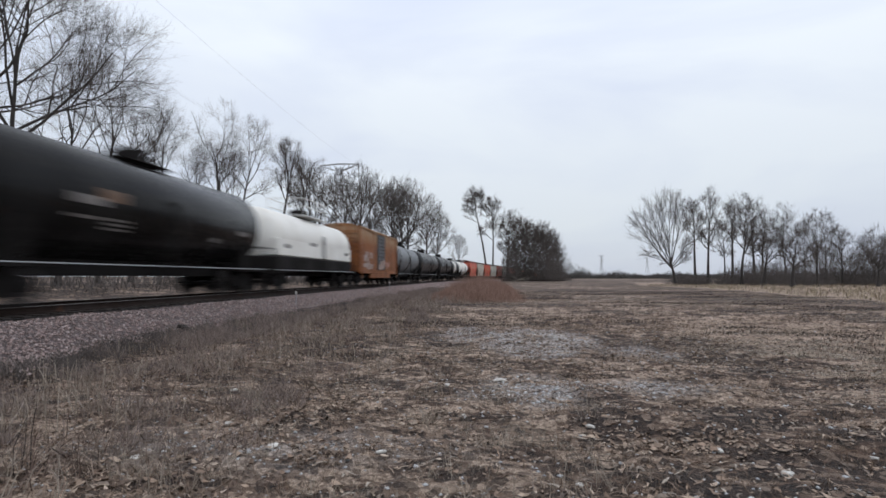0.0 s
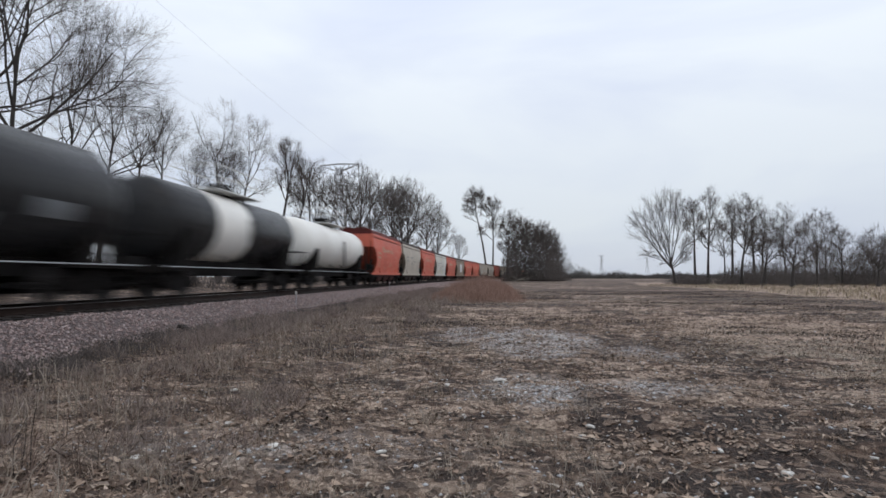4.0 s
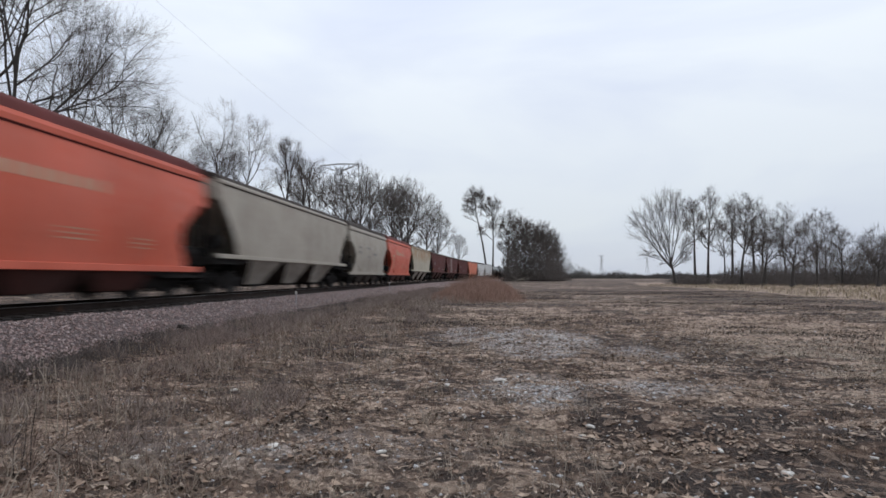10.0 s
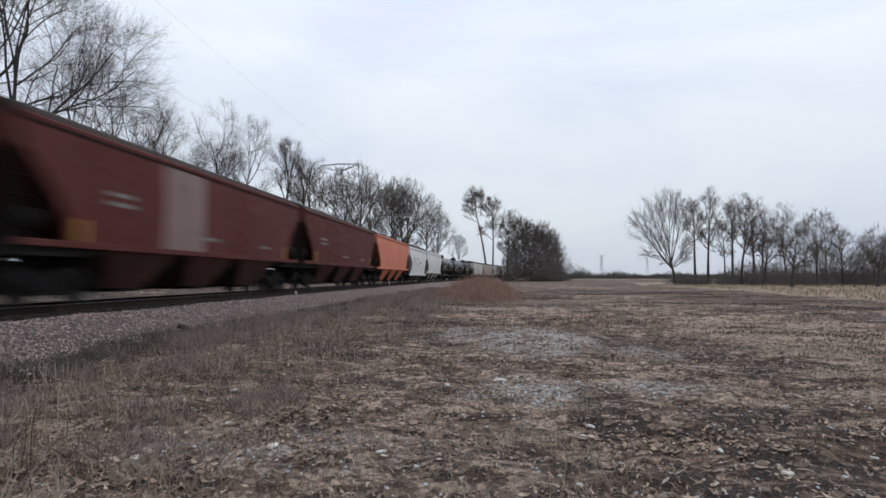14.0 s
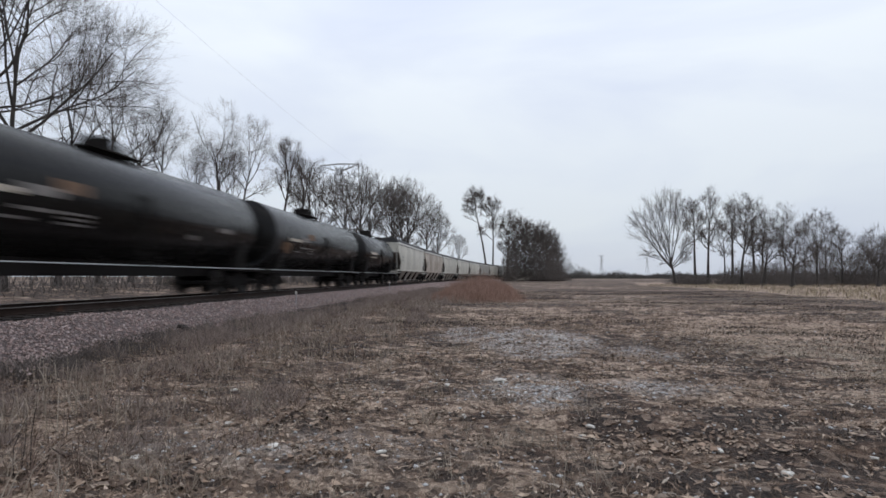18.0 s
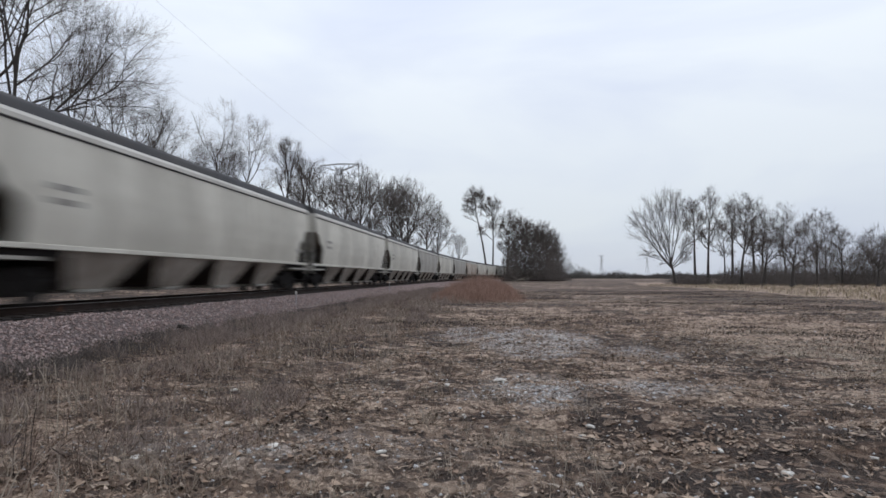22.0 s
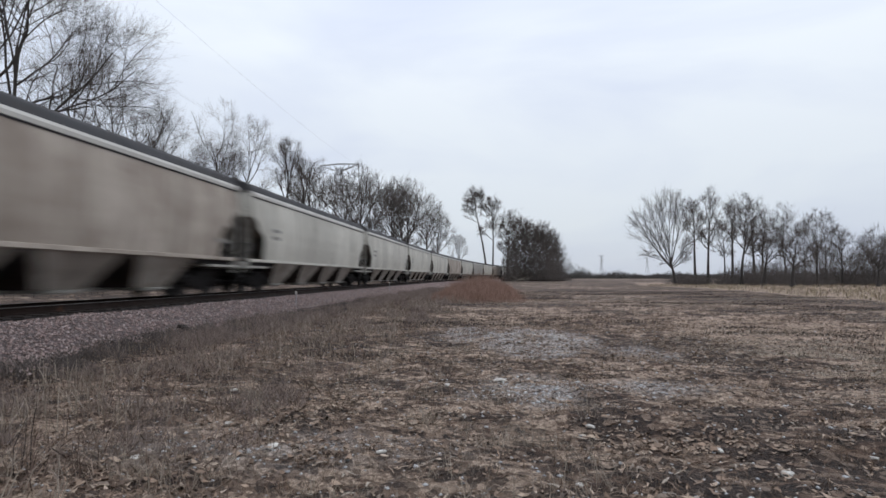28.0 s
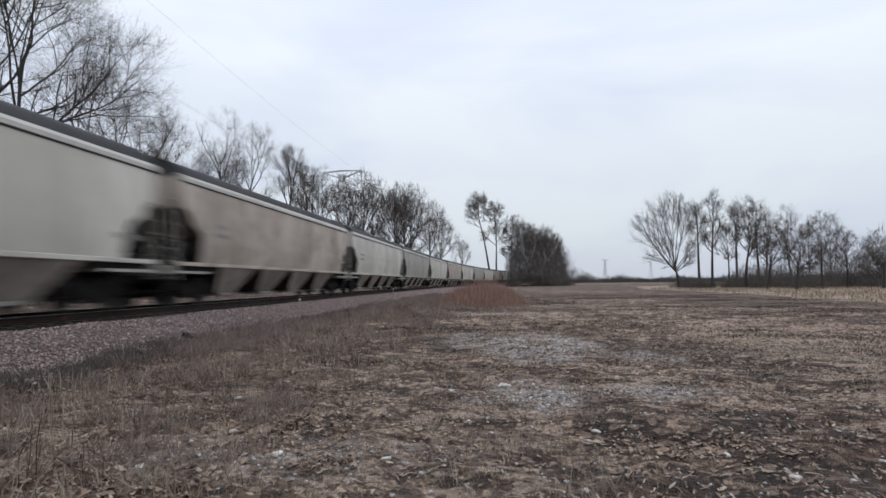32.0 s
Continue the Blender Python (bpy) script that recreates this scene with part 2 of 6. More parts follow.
def quick_mesh(name, verts, loops, sizes, mat, smooth=False):
    """A large mesh straight from arrays."""
    me = bpy.data.meshes.new(name)
    me.vertices.add(len(verts))
    me.vertices.foreach_set("co", np.asarray(verts, dtype=np.float32).ravel())
    me.loops.add(len(loops))
    me.loops.foreach_set("vertex_index", np.asarray(loops, dtype=np.int32))
    me.polygons.add(len(sizes))
    sizes = np.asarray(sizes, dtype=np.int32)
    me.polygons.foreach_set("loop_start", np.concatenate(([0], np.cumsum(sizes)[:-1])).astype(np.int32))
    me.polygons.foreach_set("loop_total", sizes)
    if smooth:
        me.polygons.foreach_set("use_smooth", np.ones(len(sizes), dtype=bool))
    me.materials.append(mat)
    me.update(calc_edges=True)
    me.validate()
    return me


class Form:
    """Collects simple solids into one mesh."""

    def __init__(self):
        self.v, self.f = [], []

    def add(self, verts, faces):
        o = len(self.v)
        self.v += [tuple(p) for p in verts]
        self.f += [tuple(i + o for i in f) for f in faces]
        return self

    def box(self, x0, x1, y0, y1, z0, z1, ch=0.0):
        if ch <= 0:
            v = [(x, y, z) for z in (z0, z1) for y in (y0, y1) for x in (x0, x1)]
            return self.add(v, [(0, 2, 3, 1), (4, 5, 7, 6), (0, 1, 5, 4), (2, 6, 7, 3), (0, 4, 6, 2), (1, 3, 7, 5)])
        bm = bmesh.new()
        bmesh.ops.create_cube(bm, size=1.0)
        for p in bm.verts:
            p.co = ((x0 + x1) / 2 + p.co.x * (x1 - x0), (y0 + y1) / 2 + p.co.y * (y1 - y0), (z0 + z1) / 2 + p.co.z * (z1 - z0))
        bmesh.ops.bevel(bm, geom=list(bm.edges), offset=ch, segments=1, affect="EDGES")
        bm.verts.index_update()
        self.add([p.co[:] for p in bm.verts], [[q.index for q in f.verts] for f in bm.faces])
        bm.free()
        return self

    def tube(self, a, b, r0, r1=None, n=8, caps=True):
        r1 = r0 if r1 is None else r1
        a, b = Vector(a), Vector(b)
        d = (b - a).normalized()
        u = d.orthogonal().normalized()
        w = d.cross(u)
        ring = [(u * math.cos(2 * math.pi * i / n) + w * math.sin(2 * math.pi * i / n)) for i in range(n)]
        v = [a + q * r0 for q in ring] + [b + q * r1 for q in ring]
        f = [(i, (i + 1) % n, n + (i + 1) % n, n + i) for i in range(n)]
        if caps:
            f += [tuple(range(n - 1, -1, -1)), tuple(range(n, 2 * n))]
        return self.add(v, f)

    def prism(self, profile, y0, y1):
        """Closed (x, z) profile drawn out along y."""
        n = len(profile)
        v = [(x, y0, z) for x, z in profile] + [(x, y1, z) for x, z in profile]
        f = [(i, (i + 1) % n, n + (i + 1) % n, n + i) for i in range(n)]
        return self.add(v, f + [tuple(range(n - 1, -1, -1)), tuple(range(n, 2 * n))])

    def frustum(self, x0, x1, y0, y1, z0, X0, X1, Y0, Y1, z1):
        v = [(x0, y0, z0), (x1, y0, z0), (x1, y1, z0), (x0, y1, z0), (X0, Y0, z1), (X1, Y0, z1), (X1, Y1, z1), (X0, Y1, z1)]
        return self.add(v, [(3, 2, 1, 0), (4, 5, 6, 7), (0, 1, 5, 4), (1, 2, 6, 5), (2, 3, 7, 6), (3, 0, 4, 7)])

    def lathe(self, outline, centre, axis, n=20):
        """outline: (distance along axis, radius)."""
        c, d = Vector(centre), Vector(axis).normalized()
        u = d.orthogonal().normalized()
        w = d.cross(u)
        m = len(outline)
        v, f = [], []
        for along, r in outline:
            for i in range(n):
                a = 2 * math.pi * i / n
                v.append(c + d * along + (u * math.cos(a) + w * math.sin(a)) * r)
        for k in range(m - 1):
            for i in range(n):
                j = (i + 1) % n
                f.append((k * n + i, k * n + j, (k + 1) * n + j, (k + 1) * n + i))
        f += [tuple(range(n - 1, -1, -1)), tuple((m - 1) * n + i for i in range(n))]
        return self.add(v, f)

    def mesh(self, name, mat, smooth=False):
        return mesh_of(name, self.v, self.f, mat, smooth)


def part(name, form, mat, parent, label="", smooth=False):
    me = form if isinstance(form, bpy.types.Mesh) else form.mesh(name, mat, smooth)
    ob = new(name, me)
    ob.parent = parent
    if label:
        ob["label"] = label
    return ob


def soften(ob, angle=35):
    """Smooth shading but for hard corners."""
    me = ob.data
    me.polygons.foreach_set("use_smooth", [True] * len(me.polygons))
    bm = bmesh.new()
    bm.from_mesh(me)
    for e in bm.edges:
        if len(e.link_faces) != 2 or e.calc_face_angle(4) > radians(angle):
            e.smooth = False
    bm.to_mesh(me)
    bm.free()
    return ob


# ---- the line of the track: straight past the camera, then a wide bend to the right ----
TRACK_X, BEND_Y, BEND_R, RAIL_Z = -11.42, 64.0, 926.0, 0.87


BEND_END = 190.0
BEND_TURN = (BEND_END - BEND_Y) / BEND_R


def on_track(s, u=0.0, z=0.0):
    """Place u metres right of the track's centre, s metres along it."""
    if s <= BEND_Y:
        return Vector((TRACK_X + u, s, z))
    a = min(BEND_TURN, (s - BEND_Y) / BEND_R)
    r = BEND_R - u
    p = Vector((TRACK_X + BEND_R - r * math.cos(a), BEND_Y + r * math.sin(a), z))
    return p + Vector((math.sin(a), math.cos(a), 0)) * max(0.0, s - BEND_END)


def track_pose(s):
    p = on_track(s, 0.0, RAIL_Z)
    return pose(p.x, p.y, p.z, 0, 0, -math.degrees(min(BEND_TURN, max(0.0, s - BEND_Y) / BEND_R)))


def beside(x, y):
    """Distance right of the track's centre line."""
    if y <= BEND_Y:
        return x - TRACK_X
    cx = TRACK_X + BEND_R
    if math.atan2(y - BEND_Y, cx - x) <= BEND_TURN or x >= cx:
        return BEND_R - math.hypot(x - cx, y - BEND_Y)
    return BEND_R - (math.cos(BEND_TURN) * (cx - x) + math.sin(BEND_TURN) * (y - BEND_Y))


def step(a, b, t):
    t = min(1.0, max(0.0, (t - a) / (b - a)))
    return t * t * (3 - 2 * t)


def ground_z(x, y):
    u = beside(x, y)
    z = 0.55 * step(1.5, -3.5, u) + 0.5 * step(-6.0, -20.0, u)
    z -= 0.14 * math.exp(-((u - 4.2) / 1.1) ** 2)
    near = step(3.2, 4.6, u) / (1.0 + (math.hypot(x, y) / 60.0) ** 2)
    z += near * (0.08 * noise.noise((x * 0.35, y * 0.35, 0.0)) + 0.085 * noise.noise((x * 1.1, y * 1.3, 4.0)) + 0.045 * noise.noise((x * 3.2, y * 3.6, 9.0)))
    z += 0.10 * noise.noise((x * 0.09, y * 0.09, 2.0)) * (1 - math.exp(-math.hypot(x, y) / 20.0))
    return z


def blob(x, y, cx, cy, rx, ry):
    return max(0.0, 1.0 - ((x - cx) / rx) ** 2 - ((y - cy) / ry) ** 2)


def field(x, y):
    """The stubble field beyond the meadow."""
    return 26 < y < 165 and x > (22.9 + 0.14 * (y - 37) if y < 55 else max(25.4, 0.232 * y))


def cover(x, y):
    """Bare gravel, pale trodden straw and russet grass, 0 to 1 each."""
    wob = 0.6 * noise.noise((x * 0.8, y * 0.8, 7.0))
    gravel = min(1.0, 1.5 * blob(x, y, 0.9 + wob, 14.0, 1.6, 3.4) + 1.4 * blob(x, y, 0.5 + wob, 8.2, 0.9, 1.3) + 0.9 * blob(x, y, 2.3, 8.4, 1.2, 0.7)
                 + 0.6 * blob(x, y, -2.2, 5.1, 2.4, 0.7) + 0.7 * blob(x, y, 2.9, 12.2, 1.0, 1.0) + 0.7 * blob(x, y, -0.9, 15.5, 0.9, 2.5))
    pale = 0.40 + 1.0 * blob(x, y, 8.7 + wob, 15.5, 4.6, 11.0) + 0.35 * blob(x, y, 6.6, 31.0, 3.5, 6.0) + 0.25 * blob(x, y, 0.5, 24.0, 4.0, 6.0) + 0.35 * blob(x, y, -2.6, 5.5, 3.6, 3.5)
    pale -= 0.50 * blob(x, y, 18.5, 38.0, 6.5, 13.0) + 0.3 * blob(x, y, 16.0, 60.0, 10.0, 16.0) + 0.30 * blob(x, y, 6.0, 55.0, 8.0, 14.0) + 0.28 * blob(x, y, 3.2, 4.5, 3.5, 3.0) + 0.20 * blob(x, y, 3.6, 13.0, 2.4, 5.0)
    pale -= 0.45 * blob(x, y, -7.9, 13.0, 1.5, 14.0)
    rust = min(1.0, 1.6 * blob(x, y, -1.7, 54.0, 4.0, 17.0))
    if y > 40:
        pale = min(pale, 0.22)
    if field(x, y):
        pale = 1.0
    elif beside(x, y) < -1.5:
        pale = 0.28
    return gravel, min(1.0, max(0.0, pale)), rust


def spaced(lo, hi, fine_lo, fine_hi, fine, growth):
    out = list(np.arange(fine_lo, fine_hi + 1e-6, fine))
    d, p = fine, fine_hi
    while p < hi:
        d *= growth
        p += d
        out.append(p)
    d, p = fine, fine_lo
    while p > lo:
        d *= growth
        p -= d
        out.insert(0, p)
    return np.array(out)


def make_ground():
    xs = spaced(-2600, 2600, -13, 14, 0.16, 1.09)
    ys = spaced(-600, 4200, 3, 22, 0.16, 1.07)
    nx, ny = len(xs), len(ys)
    verts = [(x, y, ground_z(x, y)) for y in ys for x in xs]
    idx = np.arange(nx * ny).reshape(ny, nx)
    quads = np.stack([idx[:-1, :-1], idx[:-1, 1:], idx[1:, 1:], idx[1:, :-1]], axis=-1).reshape(-1, 4)
    me = quick_mesh("ground", verts, quads.ravel(), np.full(len(quads), 4), MAT["ground"], True)
    layer = me.color_attributes.new("cover", "FLOAT_COLOR", "POINT")
    data = np.zeros((nx * ny, 4), dtype=np.float32)
    for i, (x, y, _) in enumerate(verts):
        if -30 < x < 260 and 0 < y < 300:
            data[i, :3] = cover(x, y)
        else:
            data[i, 1] = 0.4
    data[:, 3] = 1
    layer.data.foreach_set("color", data.ravel())
    return tagged(new("ground", me), "dry brown winter meadow with dead grass and leaf litter", "ground", kind="structure")


make_ground()


def make_track():
    bed = new("railway_track")
    tagged(bed, "single railway track of rusty rails on pinkish grey ballast", "railway track", kind="structure")
    stations = list(np.arange(-60, 60, 3.0)) + list(np.arange(60, 640, 6.0))
    profile = [(-3.6, 0.30), (-1.9, RAIL_Z - 0.24), (-1.3, RAIL_Z - 0.215), (1.3, RAIL_Z - 0.215), (1.62, RAIL_Z - 0.25), (1.85, RAIL_Z - 0.36), (2.60, 0.05), (3.0, -0.25)]
    v = [on_track(s, u, z) for s in stations for u, z in profile]
    m = len(profile)
    f = [(k * m + i, k * m + i + 1, (k + 1) * m + i + 1, (k + 1) * m + i) for k in range(len(stations) - 1) for i in range(m - 1)]
    part("ballast_bed", mesh_of("ballast_bed", v, f, MAT["ballast"]), None, bed, "coarse pinkish grey crushed stone")
    # dark strip over the bed that paints in the train's shadow
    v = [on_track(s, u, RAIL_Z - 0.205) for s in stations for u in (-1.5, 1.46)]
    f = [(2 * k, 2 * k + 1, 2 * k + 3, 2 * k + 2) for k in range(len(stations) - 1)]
    part("crib_ballast", mesh_of("crib_ballast", v, f, MAT["oily_shade"]), None, bed, "oily stone between and beside the rails, darkened for the train's shade")
    shape = [(-0.07, -0.172), (0.07, -0.172), (0.07, -0.155), (0.012, -0.13), (0.012, -0.05), (0.036, -0.035), (0.036, -0.006), (-0.036, -0.006), (-0.036, -0.035), (-0.012, -0.05), (-0.012, -0.13), (-0.07, -0.155)]
    head = [(-0.034, -0.0055), (0.034, -0.0055), (0.030, 0.0), (-0.030, 0.0)]
    for side in (0.755, -0.755):
        rail = None
        for nm, prof, mat in (("rail", shape, MAT["rail"]), ("rail_head", head, MAT["railtop"])):
            k = len(prof)
            v = [on_track(s, side + x, RAIL_Z + z) for s in stations for x, z in prof]
            f = [(a * k + i, a * k + (i + 1) % k, (a + 1) * k + (i + 1) % k, (a + 1) * k + i) for a in range(len(stations) - 1) for i in range(k)]
            ob = part(nm, mesh_of(nm, v, f, mat), None, rail or bed, "rusty brown steel rail" if nm == "rail" else "shiny worn running surface")
            rail = rail or ob
    return bed


TRACK = make_track()


# ---- railcars ----
def make_truck_meshes():
    w = Form()
    for x in (0.755, -0.755):
        sgn = 1 if x > 0 else -1
        rim = [(-0.07, 0.40), (-0.065, 0.457), (0.055, 0.462), (0.062, 0.49), (0.085, 0.485), (0.09, 0.40), (0.05, 0.36), (0.03, 0.16), (0.07, 0.14), (0.07, 0.08)]
        w.lathe([(a, r) for a, r in [(-0.07, 0.10)] + rim], (x, 0, 0.462), (-sgn, 0, 0), 16)
    w.tube((-1.05, 0, 0.462), (1.05, 0, 0.462), 0.085, n=10)
    wheelset = w.mesh("wheelset", MAT["wheel"], False)
    fr = Form()
    arch = [(-1.12, 0.52), (-1.10, 0.66), (-0.72, 0.70), (-0.42, 0.86), (0.42, 0.86), (0.72, 0.70), (1.10, 0.66), (1.12, 0.52), (0.72, 0.50), (0.46, 0.24), (-0.46, 0.24), (-0.72, 0.50)]
    fr.prism([(y, z) for y, z in arch], -0.09, 0.09)
    fr.v = [(y, x, z) for x, y, z in fr.v]
    fr.box(-0.12, 0.13, -1.06, -0.72, 0.34, 0.60, 0.03)
    fr.box(-0.12, 0.13, 0.72, 1.06, 0.34, 0.60, 0.03)
    for y in (-0.89, 0.89):
        fr.tube((0.10, y, 0.462), (0.20, y, 0.462), 0.10, n=10)
    for y in (-0.22, 0.0, 0.22):
        for z in (0.30, 0.40, 0.50, 0.60):
            fr.tube((0.02, y, z), (0.02, y, z + 0.055), 0.10, n=8)
    side = fr.mesh("side_frame", MAT["truck"])
    b = Form()
    b.box(-1.12, 1.12, -0.2, 0.2, 0.58, 0.86, 0.03).tube((0, 0, 0.84), (0, 0, 1.0), 0.25, n=12)
    b.box(-0.95, 0.95, -1.25, -1.17, 0.42, 0.50).box(-0.95, 0.95, 1.17, 1.25, 0.42, 0.50)
    return wheelset, side, b.mesh("bogie", MAT["truck"])


WHEELSET, SIDE_FRAME, BOLSTER = make_truck_meshes()
COUPLER = Form().box(-0.13, 0.13, -0.55, 0.30, 0.74, 1.0, 0.04).box(-0.19, 0.19, 0.22, 0.46, 0.70, 1.04, 0.05).mesh("coupler", MAT["gap"])


def running_gear(car, length, inset):
    for sgn in (-1, 1):
        bogie = part("bogie", BOLSTER, None, car, "dark greasy cast steel truck")
        bogie.location = (0, sgn * (length / 2 - inset), 0)
        for x in (1.0, -1.0):
            fr = part("side_frame", SIDE_FRAME, None, bogie)
            fr.location = (x, 0, 0)
            if x < 0:
                fr.rotation_euler = (0, 0, math.pi)
        for y in (-0.89, 0.89):
            ws = part("wheelset", WHEELSET, None, bogie, "worn steel wheels")
            ws.location = (0, y, 0)
        cp = part("coupler", COUPLER, None, car)
        cp.location = (0, sgn * (length / 2 - 0.45), 0)
        cp.rotation_euler = (0, 0, 0 if sgn > 0 else math.pi)


def ladder(x, y, z0, z1, width=0.42, along="y", rungs=6):
    fm = Form()
    if along == "y":
        for q in (-width / 2, width / 2):
            fm.box(x - 0.02, x + 0.02, y + q - 0.02, y + q + 0.02, z0, z1)
        for i in range(rungs):
            z = z0 + (z1 - z0) * (i + 0.5) / rungs
            fm.tube((x, y - width / 2, z), (x, y + width / 2, z), 0.014, n=5)
    else:
        for q in (-width / 2, width / 2):
            fm.box(x + q - 0.02, x + q + 0.02, y - 0.02, y + 0.02, z0, z1)
        for i in range(rungs):
            z = z0 + (z1 - z0) * (i + 0.5) / rungs
            fm.tube((x - width / 2, y, z), (x + width / 2, y, z), 0.014, n=5)
    return fm


def profile_x(prof, z):
    for (x0, z0), (x1, z1) in zip(prof, prof[1:]):
        if z0 <= z <= z1:
            return x0 + (x1 - x0) * (z - z0) / max(1e-6, z1 - z0)
    return prof[-1][0]


def decal(car, prof, y0, y1, z0, z1, mat, name="marking", label="", proud=0.006, side=1, parent=None):
    """A flat painted panel that follows the car's side."""
    fm = Form()
    n = 6
    zs = [z0 + (z1 - z0) * i / n for i in range(n + 1)]
    v = [(side * (profile_x(prof, z) + proud), y, z) for z in zs for y in (y0, y1)]
    fm.add(v, [(2 * i, 2 * i + 1, 2 * i + 3, 2 * i + 2) if side > 0 else (2 * i + 1, 2 * i, 2 * i + 2, 2 * i + 3) for i in range(n)])
    return part(name, fm, mat, parent or car, label)


def end_inset(table, z):
    for (z0, e0), (z1, e1) in zip(table, table[1:]):
        if z0 <= z <= z1:
            t = (z - z0) / max(1e-6, z1 - z0)
            return e0 + (e1 - e0) * t
    return table[-1][1]


def hopper_car(length, body, roof, sill_z, prof, ends, chord, roof_z, bays, skirt, under, inset=2.3, ribs=0, label="", chord_mat=None, hatch_mat=None, roof_half=0.85, sill_drop=0.12, end_mat=None, gate_mat=None, ladder_mat=None):
    """Covered hopper. prof: (x, z) of the side, upwards; ends: (z, set back of the side sheet's end)."""
    car = new("covered_hopper_car")
    tagged(car, label, "hopper car", "cars of the freight train")
    half = length / 2
    rows = []
    zs = sorted(set([z for _, z in prof] + [z for z, _ in ends if prof[0][1] <= z <= prof[-1][1]]))
    for z in zs:
        e = half - end_inset(ends, z)
        rows.append([(profile_x(prof, z), e * k, z) for k in (-1, -0.6, -0.2, 0.2, 0.6, 1)])
    for sgn in (1, -1):
        fm = Form()
        m = 6
        v, f = [], []
        for r in rows:
            v += [(sgn * x, y, z) for x, y, z in r]
        for r in rows:
            v += [(sgn * (x - 0.05), y, z) for x, y, z in r]
        n = len(rows) * m
        for i in range(len(rows) - 1):
            for k in range(m - 1):
                a, b, c, d = i * m + k, i * m + k + 1, (i + 1) * m + k + 1, (i + 1) * m + k
                f.append((a, b, c, d))
                f.append((n + d, n + c, n + b, n + a))
            for k in (0, m - 1):
                a, d = i * m + k, (i + 1) * m + k
                f.append((a, d, n + d, n + a))
        fm.add(v, f if sgn > 0 else [tuple(reversed(q)) for q in f])
        soften(part("side_sheet", fm, body, car), 30)
    ztop = prof[-1][1]
    xtop = prof[-1][0]
    # top chord, roof, running boards, hatches
    e0 = half - end_inset(ends, ztop)
    for sgn in (1, -1):
        fm = Form()
        pr = [(sgn * (xtop - 0.06), ztop - 0.02), (sgn * (xtop + 0.05), ztop - 0.02), (sgn * (xtop + 0.06), ztop + chord * 0.5), (sgn * (xtop + 0.02), ztop + chord), (sgn * (xtop - 0.06), ztop + chord)]
        fm.prism(pr if sgn > 0 else pr[::-1], -e0, e0)
        part("top_chord", fm, chord_mat or body, car)
        # thin strip in the dark roof colour, drawn as the chord's shadow
        fm = Form().box(min(sgn * (xtop - 0.01), sgn * (xtop + 0.028)), max(sgn * (xtop - 0.01), sgn * (xtop + 0.028)), -e0, e0, ztop - 0.065, ztop - 0.024)
        part("seam", fm, roof, car, "dark strip standing for the shade under the chord")
    zr = ztop + chord
    fm = Form()
    arc = [(xtop - 0.02, zr - 0.01), (xtop * 0.93, zr + (roof_z - zr) * 0.42), (xtop * 0.74, zr + (roof_z - zr) * 0.80), (xtop * 0.45, roof_z - 0.07), (0, roof_z - 0.05)]
    arc = arc + [(-x, z) for x, z in arc[-2::-1]]
    fm.prism(arc, -e0, e0)
    soften(part("roof", fm, roof, car), 40)
    for sgn in (1, -1):
        fm = Form().box(min(sgn * (roof_half - 0.42), sgn * roof_half), max(sgn * (roof_half - 0.42), sgn * roof_half), -e0 - 0.25, e0 + 0.25, roof_z - 0.055, roof_z - 0.015)
        for i in range(int(length / 1.6)):
            y = -e0 + 0.8 + i * 1.6
            fm.box(min(sgn * (roof_half - 0.38), sgn * (roof_half - 0.30)), max(sgn * (roof_half - 0.38), sgn * (roof_half - 0.30)), y, y + 0.05, zr + 0.05, roof_z - 0.05)
        part("running_board", fm, hatch_mat or roof, car)
    cover_form = Form().box(-0.28, 0.28, -e0 + 0.9, e0 - 0.9, roof_z - 0.10, roof_z + 0.05, 0.04)
    nb = int((2 * e0 - 1.8) / 1.9)
    for i in range(nb):
        y = -e0 + 1.3 + i * 1.9
        cover_form.box(-0.33, 0.33, y, y + 0.06, roof_z - 0.12, roof_z + 0.075)
    part("roof_hatch", cover_form, hatch_mat or roof, car)
    # end walls, slope sheets, platforms
    for sgn in (-1, 1):
        zl = [z for z, e in ends if e <= end_inset(ends, ztop) + 0.06]
        zb = min(zl)
        ye = sgn * (half - end_inset(ends, ztop) - 0.03)
        fm = Form()
        xw = profile_x(prof, zb) - 0.03
        fm.add([(-xw, ye, zb), (xw, ye, zb), (xtop - 0.03, ye, ztop), (-xtop + 0.03, ye, ztop), (xtop - 0.05, ye, zr), (-xtop + 0.05, ye, zr)], [(0, 1, 2, 3), (3, 2, 4, 5)])
        part("end_wall", fm, body, car)
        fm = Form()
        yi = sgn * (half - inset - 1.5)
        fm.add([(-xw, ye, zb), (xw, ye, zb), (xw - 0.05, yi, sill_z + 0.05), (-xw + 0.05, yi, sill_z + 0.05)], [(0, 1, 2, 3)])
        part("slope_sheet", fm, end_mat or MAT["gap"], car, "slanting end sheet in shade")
        fm = Form()
        for x in (-0.95, -0.25, 0.25, 0.95):
            fm.box(x - 0.05, x + 0.05, min(ye, ye - sgn * 0.1), max(ye, ye - sgn * 0.1), sill_z - 0.05, zb + 0.15)
        fm.tube((0.95, ye, sill_z), (1.2, yi * 0.55 + ye * 0.45, zb - 0.7), 0.05, n=5)
        fm.tube((-0.95, ye, sill_z), (-1.2, yi * 0.55 + ye * 0.45, zb - 0.7), 0.05, n=5)
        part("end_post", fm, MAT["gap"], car)
